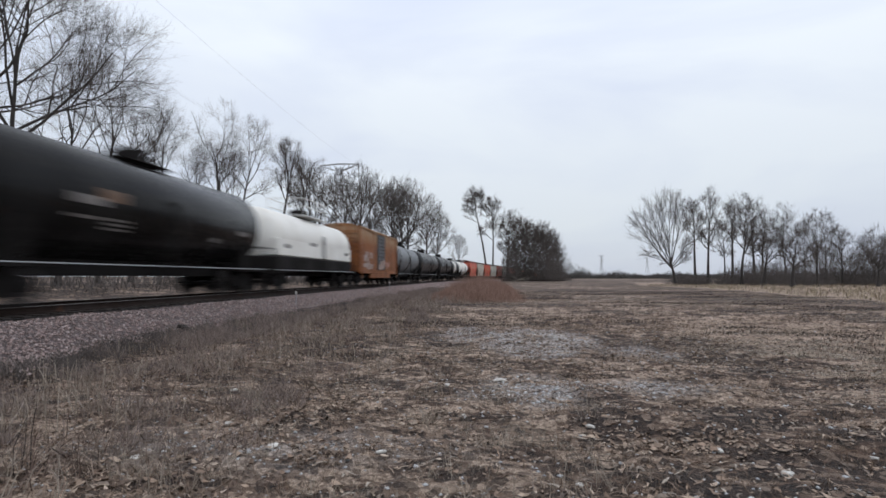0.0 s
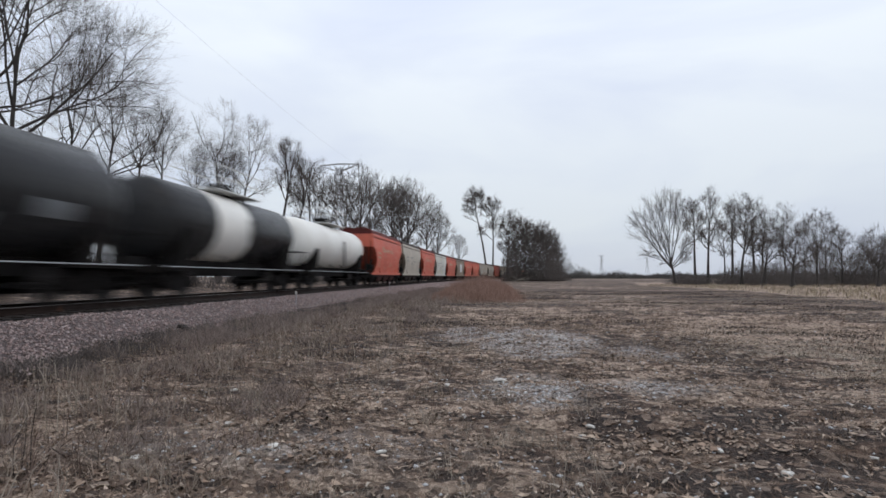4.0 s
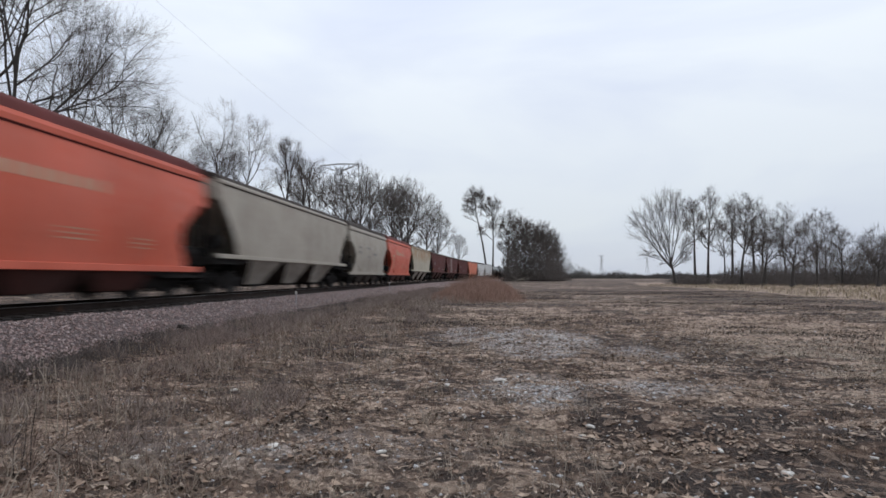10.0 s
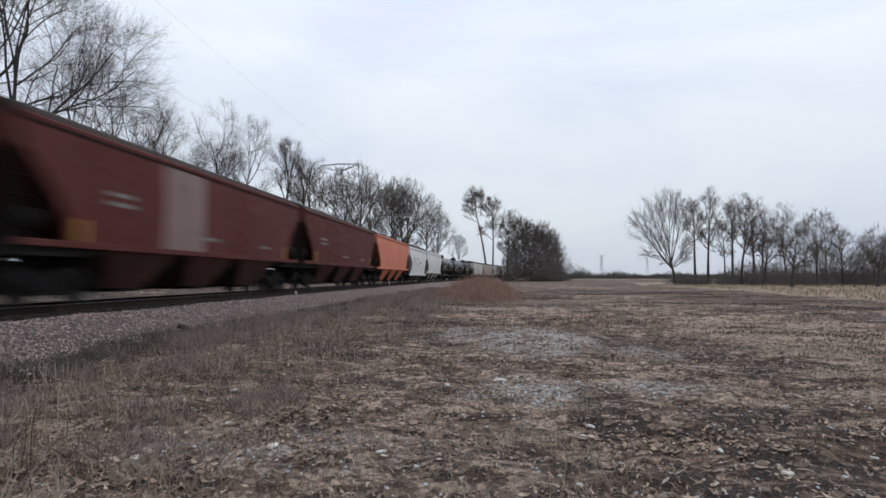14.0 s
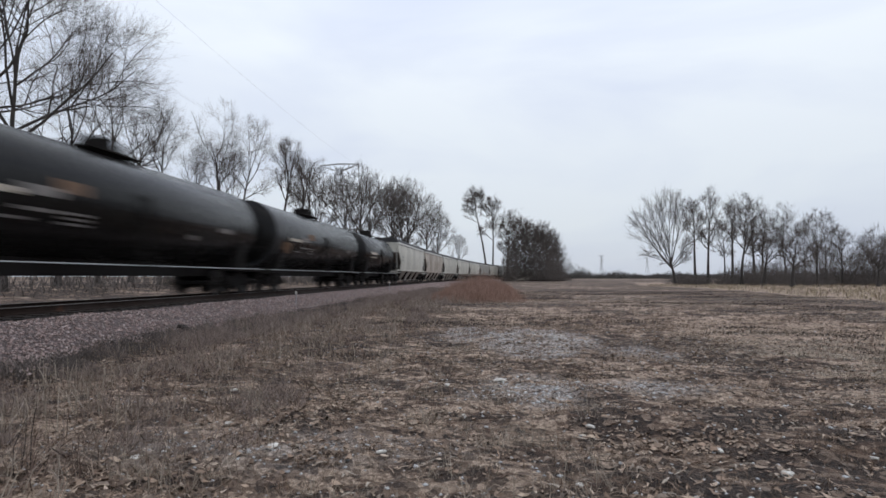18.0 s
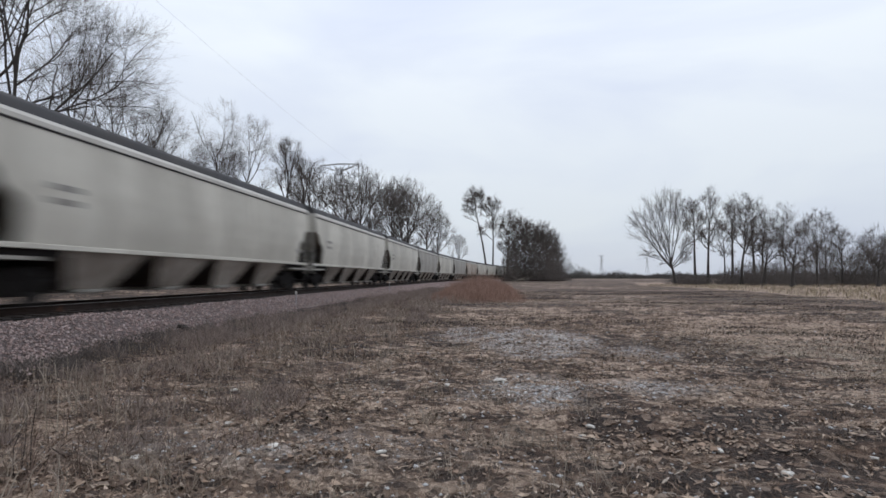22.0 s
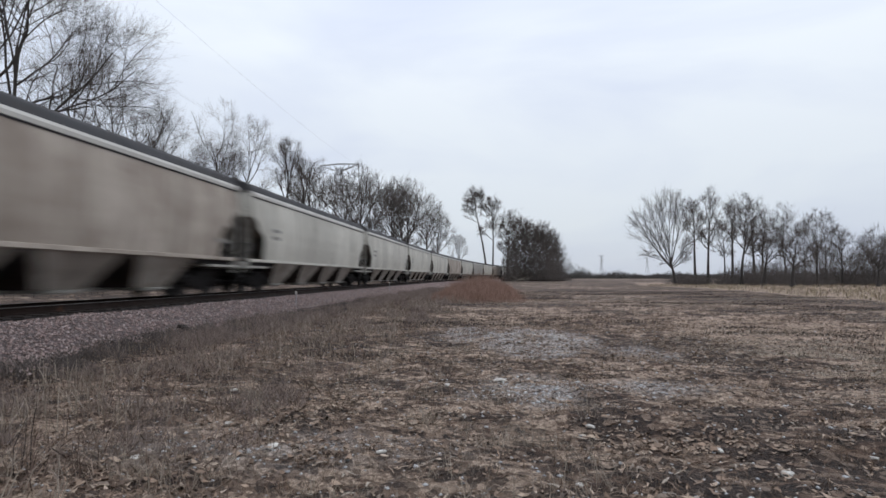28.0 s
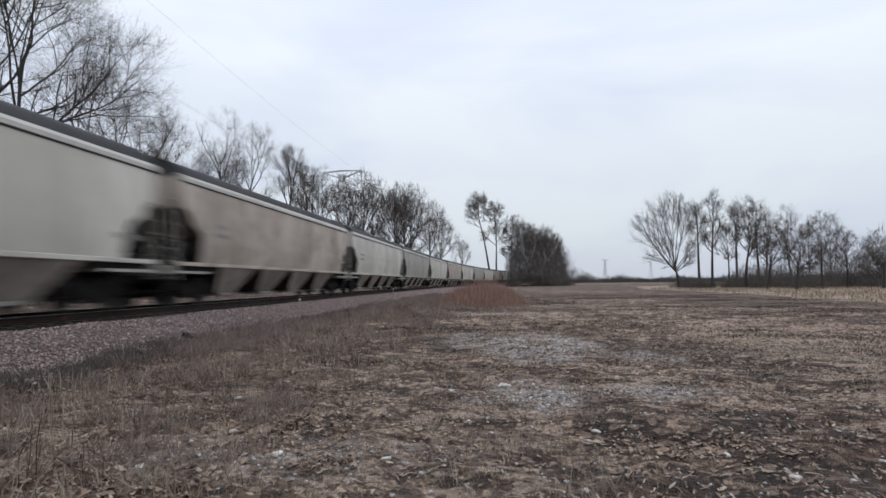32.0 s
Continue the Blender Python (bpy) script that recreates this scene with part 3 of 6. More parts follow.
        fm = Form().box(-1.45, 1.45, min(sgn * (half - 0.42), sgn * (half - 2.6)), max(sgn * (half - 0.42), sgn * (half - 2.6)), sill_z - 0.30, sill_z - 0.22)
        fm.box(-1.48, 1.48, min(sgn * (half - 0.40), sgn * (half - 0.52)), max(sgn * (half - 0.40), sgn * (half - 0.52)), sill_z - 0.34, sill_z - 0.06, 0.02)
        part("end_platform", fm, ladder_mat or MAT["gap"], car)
        # added plate that stops sky showing between body end and platform
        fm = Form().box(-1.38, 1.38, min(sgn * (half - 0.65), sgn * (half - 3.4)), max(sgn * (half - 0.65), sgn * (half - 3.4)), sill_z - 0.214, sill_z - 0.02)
        part("shear_plate", fm, MAT["gap"], car, "near-black plate added over the truck to block the sky")
        part("ladder", ladder(profile_x(prof, sill_z + 0.2) - 0.12, sgn * (half - 0.55), sill_z - 0.5, zb + 0.4, 0.4, "y", 7), ladder_mat or MAT["gap"], car)
        part("end_ladder", ladder(-0.9, sgn * (half - 0.5), sill_z, ztop + 0.05, 0.42, "x", 9), ladder_mat or MAT["gap"], car)
        fm = Form().tube((1.15, sgn * (half - 1.2), sill_z + 0.5), (1.15, sgn * (half - 0.75), sill_z + 0.5), 0.26, n=14)
        fm.tube((-0.6, sgn * (half - 1.5), sill_z + 0.15), (0.6, sgn * (half - 1.5), sill_z + 0.15), 0.2, n=12)
        part("brake_gear", fm, MAT["gap"], car, "near-black brake cylinder and wheel")
    # side sill
    for sgn in (1, -1):
        x0 = prof[0][0]
        fm = Form()
        xa, xb = sgn * (x0 - 0.05), sgn * (x0 + 0.035)
        fm.box(min(xa, xb), max(xa, xb), -half + 0.55, half - 0.55, sill_z - sill_drop, sill_z + 0.06, 0.012)
        part("side_sill", fm, body, car)
        if ribs:
            for i in range(ribs):
                y = (-half + 1.9) + (length - 3.8) * i / (ribs - 1)
                fm = Form()
                for (xa, za), (xb, zb2) in zip(prof, prof[1:]):
                    v = []
                    for yy in (y - 0.04, y + 0.04):
                        v += [(sgn * xa, yy, za), (sgn * (xa + 0.05), yy, za), (sgn * (xb + 0.05), yy, zb2), (sgn * xb, yy, zb2)]
                    fm.add(v, [(0, 1, 2, 3), (7, 6, 5, 4), (1, 5, 6, 2), (0, 4, 5, 1), (3, 2, 6, 7)])
                part("side_post", fm, body, car)
    # discharge bays under the body
    span = (length - 2 * inset - 1.7)
    w = span / bays
    for i in range(bays):
        y = -span / 2 + w * (i + 0.5)
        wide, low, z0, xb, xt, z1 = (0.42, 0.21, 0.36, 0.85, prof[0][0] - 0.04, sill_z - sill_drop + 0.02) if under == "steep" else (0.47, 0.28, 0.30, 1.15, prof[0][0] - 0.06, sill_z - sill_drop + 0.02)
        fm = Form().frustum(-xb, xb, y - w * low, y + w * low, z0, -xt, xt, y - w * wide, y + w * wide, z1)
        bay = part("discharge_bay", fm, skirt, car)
        # sheets over the sloping faces, coloured dark for the shade between bays
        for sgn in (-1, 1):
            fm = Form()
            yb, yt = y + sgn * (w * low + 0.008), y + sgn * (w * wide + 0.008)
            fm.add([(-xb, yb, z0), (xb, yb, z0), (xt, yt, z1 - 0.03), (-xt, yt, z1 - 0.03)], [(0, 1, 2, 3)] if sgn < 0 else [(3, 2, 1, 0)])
            part("bay_slope", fm, SLOPE_SHADE, bay, "grimy slope sheet with shade in its colour")
        part("outlet_gate", Form().box(-0.95, 0.95, y - 0.36, y + 0.36, 0.26, 0.36, 0.02).tube((-1.2, y + 0.30, 0.33), (1.2, y + 0.30, 0.33), 0.035, n=6), gate_mat or MAT["truck"], bay)
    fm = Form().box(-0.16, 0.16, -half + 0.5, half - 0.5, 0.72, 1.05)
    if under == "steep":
        # near-black wedge filling the space between the bays
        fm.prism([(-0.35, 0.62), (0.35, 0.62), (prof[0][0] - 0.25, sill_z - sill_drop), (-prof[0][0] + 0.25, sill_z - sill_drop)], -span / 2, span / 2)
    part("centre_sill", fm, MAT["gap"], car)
    running_gear(car, length, inset)
    return car


# grime plus the shade below the sill, both put into this colour
SLOPE_SHADE = paint("shaded_slope_sheet", (0.032, 0.022, 0.018), dirt=(0.018, 0.013, 0.011), grime=0.6, rust=0.2, rough=0.85, streak=0.4, spec=0.15)
RAILING = paint("white_railing_paint", (0.62, 0.62, 0.60), grime=0.3, rust=0.15, rough=0.5)


def tank_car(length, shell, radius, label, bands=(), dome="manway", frame=None, belly=None, top_z=None, catwalk=True):
    car = new("tank_car")
    tagged(car, label, "tank car", "cars of the freight train")
    half = length / 2
    cz = (top_z or 4.15) - radius
    e = half - 0.85
    head = 0.62
    outline = [(-e + head * (1 - math.cos(math.pi / 2 * i / 6)), radius * max(0.02, math.sin(math.pi / 2 * i / 6))) for i in range(7)]
    cuts = []
    for y0, y1, m in bands:
        cuts += [y0, y1]
    full = outline + [(y, radius) for y in sorted(cuts) if abs(y) < e - head] + [(-a, r) for a, r in outline[::-1]]
    fm = Form().lathe(full, (0, 0, cz), (0, 1, 0), 40)
    tank = part("tank_shell", fm, shell, car)
    soften(tank, 40)
    for y0, y1, m in bands:
        b = Form().lathe([(y0, radius - 0.02), (y0, radius + 0.012), (y1, radius + 0.012), (y1, radius - 0.02)], (0, 0, cz), (0, 1, 0), 40)
        soften(part("painted_band", b, m, car), 40)
    fr = frame or MAT["gap"]
    part("centre_sill", Form().box(-0.3, 0.3, -half + 0.5, half - 0.5, 0.70, max(1.02, cz - radius + 0.06)), fr, car)
    for sgn in (-1, 1):
        y = sgn * (half - 2.2)
        fm = Form()
        fm.add([(x, y + q, z) for q in (-0.28, 0.28) for x, z in ((-1.25, 1.0), (1.25, 1.0), (1.42, cz - radius * 0.25), (0.9, cz - radius * 0.75), (0, cz - radius * 0.97), (-0.9, cz - radius * 0.75), (-1.42, cz - radius * 0.25))],
               [(6, 5, 4, 3, 2, 1, 0), (7, 8, 9, 10, 11, 12, 13), (0, 1, 8, 7), (1, 2, 9, 8), (2, 3, 10, 9), (5, 6, 13, 12), (6, 0, 7, 13)])
        part("saddle", fm, fr, car)
        fm = Form().box(-1.45, 1.45, min(sgn * (half - 0.45), sgn * (half - 2.9)), max(sgn * (half - 0.45), sgn * (half - 2.9)), 0.90, 0.97)
        fm.box(-1.48, 1.48, min(sgn * (half - 0.42), sgn * (half - 0.54)), max(sgn * (half - 0.42), sgn * (half - 0.54)), 0.80, 1.05, 0.02)
        part("end_platform", fm, fr, car)
        fm = Form()
        for x in (-1.42, 1.42):
            fm.tube((x, sgn * (half - 0.5), 1.0), (x, sgn * (half - 0.5), 1.95), 0.02, n=5)
        fm.tube((-1.42, sgn * (half - 0.5), 1.95), (1.42, sgn * (half - 0.5), 1.95), 0.02, n=5)
        part("end_railing", fm, fr, car)
        part("ladder", ladder(1.46, sgn * (half - 0.85), 0.4, 1.0, 0.4, "y", 3), fr, car)
    for x in (-1.52, 1.52):
        for i in range(6):
            y = -half + 1.4 + (length - 2.8) * i / 5
            part("handrail_bracket", Form().tube((x, y, 0.99), (x * 0.55, y, cz - radius * 0.83), 0.018, n=5), fr, car)
        fm = Form().tube((x, -half + 0.6, 0.99), (x, half - 0.6, 0.99), 0.017, n=6)
        part("side_handrail", fm, MAT["galv"], car, "pale worn steel rail along the tank")
    if dome:
        fm = Form().lathe([(0, 0.50), (0.42, 0.50), (0.46, 0.54), (0.52, 0.50), (0.56, 0.3)], (0, 0, cz + radius - 0.06), (0, 0, 1), 18)
        fm.tube((0.28, 0.75, cz + radius - 0.1), (0.28, 0.75, cz + radius + 0.35), 0.10, n=8)
        fm.tube((-0.2, -0.8, cz + radius - 0.1), (-0.2, -0.8, cz + radius + 0.22), 0.09, n=8)
        part("manway", fm, fr, car, "valve housing on top of the tank")
        if catwalk:
            wx, wy = (1.0, 1.9) if dome == "railed" else (0.62, 1.35)
            fm = Form().box(-wx, wx, -wy, wy, cz + radius + 0.02, cz + radius + 0.06)
            for x in (-1.0, 1.0):
                for y in (-1.9, 0, 1.9):
                    if dome == "railed":
                        fm.tube((x, y, cz + radius), (x, y, cz + radius + 0.95), 0.022, n=5)
                if dome == "railed":
                    for z in (0.5, 0.95):
                        fm.tube((x, -1.9, cz + radius + z), (x, 1.9, cz + radius + z), 0.022, n=5)
            if dome == "railed":
                for y in (-1.9, 1.9):
                    fm.tube((-1, y, cz + radius + 0.95), (1, y, cz + radius + 0.95), 0.022, n=5)
            for x in (-1.0, 1.0):
                fm.tube((x, -1.7, cz + radius + 0.02), (x * 0.8, -1.7, cz + radius * 0.72), 0.02, n=5)
                fm.tube((x, 1.7, cz + radius + 0.02), (x * 0.8, 1.7, cz + radius * 0.72), 0.02, n=5)
            part("walkway", fm, RAILING if dome == "railed" else fr, car)
        for x in (1.5, -1.5):
            lm = ladder(x * 1.02, 0, 0.95, cz + 0.35, 0.4, "y", 8)
            part("side_ladder", lm, fr, car)
    running_gear(car, length, 2.0)
    return car


def tank_profile(radius, cz):
    return [(radius * math.cos(a), cz + radius * math.sin(a)) for a in [radians(d) for d in range(-60, 88, 6)]]


def box_car(length, label):
    car = new("box_car")
    tagged(car, label, "box car", "cars of the freight train")
    half = length / 2 - 0.8
    orange = paint("faded_orange_paint", (0.27, 0.085, 0.016), dirt=(0.075, 0.033, 0.018), rust=0.9, grime=0.85, streak=0.85, rough=0.7, panel=0.35, rusty_above=3.4)
    door_paint = paint("slate_door_paint", (0.085, 0.088, 0.095), grime=0.5, rust=0.35, rough=0.7)
    pale = paint("pale_spray_paint", (0.37, 0.31, 0.285), dirt=(0.26, 0.11, 0.045), grime=1.0, streak=0.9, rust=0.6, rough=0.75)
    pink = paint("pink_primer_patch", (0.42, 0.20, 0.15), grime=0.35, rust=0.25, rough=0.75)
    body = Form().box(-1.52, 1.52, -half + 0.02, half - 0.02, 1.15, 4.28)
    part("body", body, orange, car)
    n = 12
    door0, door1 = -1.45, 1.45
    for sgn in (1, -1):
        for i in range(n):
            y0 = -half + 2 * half * i / n
            y1 = -half + 2 * half * (i + 1) / n
            if y0 > door0 - 0.7 and y1 < door1 + 0.7:
                continue
            x0, x1 = sgn * 1.50, sgn * 1.535
            part("side_panel", Form().box(min(x0, x1), max(x0, x1), y0 + 0.012, y1 - 0.012, 1.18, 4.24, 0.012), orange, car)
        x0, x1 = sgn * 1.5, sgn * 1.60
        part("side_sill", Form().box(min(x0, x1), max(x0, x1), -half, half, 0.92, 1.18, 0.02).box(min(x0, x1 * 0.98), max(x0, x1 * 0.98), -half + 3.4, half - 3.4, 0.58, 0.93, 0.02), orange, car)
        part("roof_eave", Form().box(min(x0, x1), max(x0, x1), -half, half, 4.22, 4.34, 0.02), orange, car)
        for y0, y1 in ((door0, 0.0), (0.0, door1)):
            xa, xb = sgn * 1.52, sgn * 1.60
            door = part("door", Form().box(min(xa, xb), max(xa, xb), y0 + 0.01, y1 - 0.01, 1.25, 4.12, 0.015), door_paint, car, "corrugated slate grey sliding door")
            fm = Form()
            for i in range(9):
                z = 1.45 + i * 0.29
                xc, xd = sgn * 1.595, sgn * 1.645
                fm.box(min(xc, xd), max(xc, xd), y0 + 0.05, y1 - 0.05, z, z + 0.13, 0.03)
            part("door_rib", fm, door_paint, door)
        xc, xd = sgn * 1.60, sgn * 1.64
        part("door_rail", Form().box(min(xc, xd), max(xc, xd), -4.2, 2.0, 1.16, 1.24).box(min(xc, xd), max(xc, xd), -4.2, 2.0, 4.12, 4.18), orange, car)
    for sgn in (-1, 1):
        ye = sgn * half
        part("end_wall", Form().box(-1.55, 1.55, min(ye, ye - sgn * 0.05), max(ye, ye - sgn * 0.05), 1.05, 4.32), orange, car)
        for i in range(8):
            z = 1.3 + i * 0.36
            fm = Form()
            fm.prism([(-1.42, z), (1.42, z), (1.42, z + 0.20), (-1.42, z + 0.20)], min(ye, ye + sgn * 0.09), max(ye, ye + sgn * 0.09))
            part("end_corrugation", fm, orange, car)
        for x in (-1.53, 1.53):
            part("corner_post", Form().box(x - 0.07, x + 0.07, ye - 0.08, ye + 0.08, 1.02, 4.34, 0.02), orange, car)
        part("end_ladder", ladder(-1.2, ye + sgn * 0.13, 0.9, 3.0, 0.42, "x", 7), orange, car)
        part("ladder", ladder(1.63, sgn * (half - 0.4), 0.6, 3.0, 0.42, "y", 7), orange, car)
        fm = Form().box(-0.5, 0.5, min(ye, ye + sgn * 0.35), max(ye, ye + sgn * 0.35), 1.0, 1.05)
        part("end_platform", fm, MAT["gap"], car)
    ridge = [(-1.57, 4.30), (1.57, 4.30), (1.57, 4.34), (0.8, 4.50), (0, 4.56), (-0.8, 4.50), (-1.57, 4.34)]
    part("roof", Form().prism(ridge, -half - 0.03, half + 0.03), orange, car)
    for i in range(14):
        y = -half + 0.4 + (2 * half - 0.8) * i / 13
        part("roof_rib", Form().prism([(-1.5, 4.33), (1.5, 4.33), (0.8, 4.535), (0, 4.595), (-0.8, 4.535)], y - 0.03, y + 0.03), orange, car)
    # sprayed patches, unreadable
    rp = random.Random(31)
    for y0, y1, z0, z1, m, n in ((-6.6, -3.2, 1.20, 2.6, pale, 13), (-1.40, 1.3, 1.27, 2.3, pale, 8), (1.8, 4.3, 1.22, 2.1, pink, 6)):
        for _ in range(n):
            w, h = rp.uniform(0.35, 1.1), rp.uniform(0.18, 0.5)
            y, z = rp.uniform(y0, y1 - w), z0 + (z1 - z0 - h) * rp.random() ** 1.6
            x = 1.540 + 0.0015 * rp.random() if abs(y0) > 1.5 else 1.650
            decal(car, [(x, 1.0), (x, 4.4)], y, y + w, z, z + h, m, "sprayed_patch", "faded sprayed lettering blotch", proud=rp.uniform(0.002, 0.012))
    part("underframe", Form().box(-0.25, 0.25, -half, half, 0.72, 1.12).box(-1.4, 1.4, -3.2, -2.9, 0.85, 1.1).box(-1.4, 1.4, 2.9, 3.2, 0.85, 1.1), MAT["gap"], car)
    running_gear(car, length, 2.2)
    return car


LETTER = paint("white_stencil", (0.50, 0.36, 0.24), dirt=(0.40, 0.14, 0.08), grime=0.75, rust=0.1, rough=0.6)
DIMLETTER = paint("worn_stencil", (0.20, 0.185, 0.175), grime=0.7, rust=0.2, rough=0.65)
LETTER_DARK = paint("dark_stencil", (0.19, 0.183, 0.172), dirt=(0.33, 0.30, 0.26), grime=0.6, rust=0.1, rough=0.6)
BLACK = paint("black_tank_paint", (0.007, 0.0068, 0.0068), dirt=(0.014, 0.012, 0.011), grime=0.35, rust=0.12, rough=0.22, streak=0.3, spec=0.11)
GREYT = paint("grey_tank_paint", (0.155, 0.168, 0.178), dirt=(0.10, 0.088, 0.075), grime=0.4, rust=0.1, rough=0.45, streak=0.4)
CHARC = paint("charcoal_tank_paint", (0.024, 0.0245, 0.026), dirt=(0.045, 0.040, 0.036), grime=0.4, rust=0.1, rough=0.30, streak=0.35, spec=0.12)
WHITE = paint("white_tank_paint", (0.84, 0.82, 0.76), dirt=(0.42, 0.36, 0.29), grime=0.20, rust=0.05, rough=0.4, streak=0.3)
RED = paint("potash_red_paint", (0.58, 0.105, 0.054), dirt=(0.30, 0.11, 0.075), grime=0.30, rust=0.12, rough=0.5, streak=0.4, panel=0.25)
REDROOF = paint("dark_red_roof", (0.11, 0.020, 0.017), dirt=(0.05, 0.03, 0.027), grime=0.5, rust=0.2, rough=0.75, spec=0.2)
OFFWHITE = paint("grey_white_paint", (0.51, 0.450, 0.372), dirt=(0.22, 0.185, 0.145), grime=0.35, rust=0.10, rough=0.55, streak=0.5)
TAUPE = paint("taupe_paint", (0.255, 0.190, 0.132), dirt=(0.14, 0.105, 0.078), grime=0.45, rust=0.15, rough=0.6, streak=0.5)
DULLGREY = paint("dull_grey_paint", (0.39, 0.352, 0.295), dirt=(0.22, 0.175, 0.135), grime=0.45, rust=0.45, rough=0.6, streak=0.45)
RUSTWHITE = paint("rusted_white_paint", (0.47, 0.43, 0.34), dirt=(0.30, 0.24, 0.16), grime=0.5, rust=0.4, rough=0.65, streak=0.5, rusty_above=2.75)
MAROON = paint("maroon_paint", (0.100, 0.021, 0.017), dirt=(0.055, 0.025, 0.021), grime=0.4, rust=0.15, rough=0.7, streak=0.4, spec=0.25)
ORANGE = paint("orange_paint", (0.62, 0.175, 0.095), dirt=(0.35, 0.13, 0.08), grime=0.25, rust=0.12, rough=0.55, streak=0.3)
CLEANWHITE = paint("clean_white_paint", (0.70, 0.70, 0.68), grime=0.22, rust=0.06, rough=0.5, streak=0.3)
PELLET = paint("light_grey_paint", (0.51, 0.49, 0.43), dirt=(0.20, 0.175, 0.14), grime=0.35, rust=0.06, rough=0.5, streak=0.6, panel=0.5)
PELLETDARK = paint("sooty_grey_paint", (0.31, 0.295, 0.262), dirt=(0.17, 0.155, 0.14), grime=0.35, rust=0.06, rough=0.55, streak=0.5, panel=0.5)
PELLETTAN = paint("dusty_grey_paint", (0.42, 0.368, 0.31), dirt=(0.165, 0.118, 0.088), grime=0.75, rust=0.2, rough=0.6, streak=0.95, panel=0.8)
PELLETCHORD = paint("light_grey_chord", (0.60, 0.585, 0.54), dirt=(0.25, 0.22, 0.19), grime=0.3, rust=0.1, rough=0.55, streak=0.3)
# dusty end sheets, browner and darker than the body to paint recess shade
END_SHADE = paint("dusty_shaded_end", (0.20, 0.165, 0.135), dirt=(0.07, 0.05, 0.04), grime=0.6, rust=0.3, rough=0.8, streak=0.5)
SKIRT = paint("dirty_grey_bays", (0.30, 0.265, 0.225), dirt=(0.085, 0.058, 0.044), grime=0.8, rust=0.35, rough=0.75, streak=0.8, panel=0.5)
# brown bays of the pale hoppers, darkened in colour for underbody shade
SHADEBAYS = paint("shaded_brown_bays", (0.040, 0.030, 0.026), dirt=(0.022, 0.017, 0.015), grime=0.6, rust=0.2, rough=0.85, streak=0.5, spec=0.15)
# dirty red with the underbody's shade painted into it
REDSHADE = paint("dirty_shaded_red_bays", (0.060, 0.018, 0.014), dirt=(0.028, 0.018, 0.016), grime=0.6, rust=0.2, rough=0.8, streak=0.5, spec=0.2)
ROOFGREY = paint("dark_roof_steel", (0.045, 0.046, 0.05), dirt=(0.07, 0.062, 0.055), grime=0.5, rust=0.25, rough=0.75, spec=0.25)
ROOFBROWN = paint("brown_roof_steel", (0.036, 0.026, 0.022), dirt=(0.05, 0.042, 0.038), grime=0.5, rust=0.3, rough=0.75, spec=0.2)

ROUND = [(1.44, 0.95), (1.47, 1.25), (1.54, 1.7), (1.595, 2.3), (1.60, 2.8), (1.57, 3.3), (1.48, 3.90)]
ROUND_END = [(0.9, 1.30), (1.25, 1.45), (1.6, 1.75), (2.0, 1.85), (2.3, 1.70), (2.6, 1.35), (2.85, 1.05), (2.97, 0.90), (3.03, 0.50), (3.08, 0.40), (3.9, 0.40)]
TALL = [(1.47, 1.34), (1.52, 1.7), (1.565, 2.1), (1.585, 2.7), (1.565, 3.3), (1.50, 3.97)]
TALL_END = [(1.3, 1.95), (1.8, 1.95), (2.2, 1.90), (2.4, 1.75), (2.52, 1.45), (2.6, 1.28), (2.85, 1.18), (2.98, 1.02), (3.05, 0.78), (3.12, 0.70), (3.97, 0.70)]
FLAT = [(1.50, 1.45), (1.53, 2.0), (1.535, 2.8), (1.53, 3.6), (1.50, 4.08)]
FLAT_END = [(1.4, 2.1), (1.9, 1.95), (2.6, 1.45), (3.3, 0.75), (3.5, 0.50), (4.08, 0.50)]


def potash(body, roof, skirt, label, length=14.08, letters=LETTER):
    car = hopper_car(length, body, roof, 0.95, ROUND, ROUND_END, 0.22, 4.64, 3, skirt, "deep", 2.0, 0, label, end_mat=body)
    if letters:
        decal(car, ROUND, -2.9, -2.35, 2.75, 3.25, letters, label="plain pale emblem")
        for i, w in enumerate((0.30, 0.22, 0.26, 0.20, 0.28, 0.24, 0.18, 0.26, 0.22, 0.24)):
            y = -2.2 + 0.39 * i
            decal(car, ROUND, y, y + w, 2.78, 3.05 if i % 3 else 3.09, letters, label="pale lettering block, unreadable")
        decal(car, ROUND, -4.6, -3.8, 2.55, 2.72, letters, label="pale lettering bar, unreadable")
        decal(car, ROUND, -4.6, -3.8, 2.20, 2.36, letters, label="pale lettering bar, unreadable")
        for i in range(4):
            decal(car, ROUND, -4.6, -3.9, 1.95 - i * 0.15, 2.0 - i * 0.15, letters, label="thin pale data line")
        for i in range(3):
            decal(car, ROUND, 0.3, 1.2, 1.80 - i * 0.12, 1.84 - i * 0.12, letters, label="thin pale data line")
            decal(car, ROUND, 3.0, 3.6, 1.70 - i * 0.12, 1.74 - i * 0.12, letters, label="thin pale data line")
    return car


def round_white(label, length=14.08, body=OFFWHITE):
    car = potash(body, ROOFBROWN, SHADEBAYS, label, length, None)
    for y, z, w in ((-4.2, 2.7, 0.9), (-4.2, 2.35, 0.9), (-1.6, 2.75, 1.2), (0.6, 2.35, 1.3), (-1.2, 2.1, 0.8), (3.8, 1.75, 0.3)):
        decal(car, ROUND, y, y + w, z, z + 0.16, LETTER_DARK, label="dark lettering bar, unreadable")
    return car


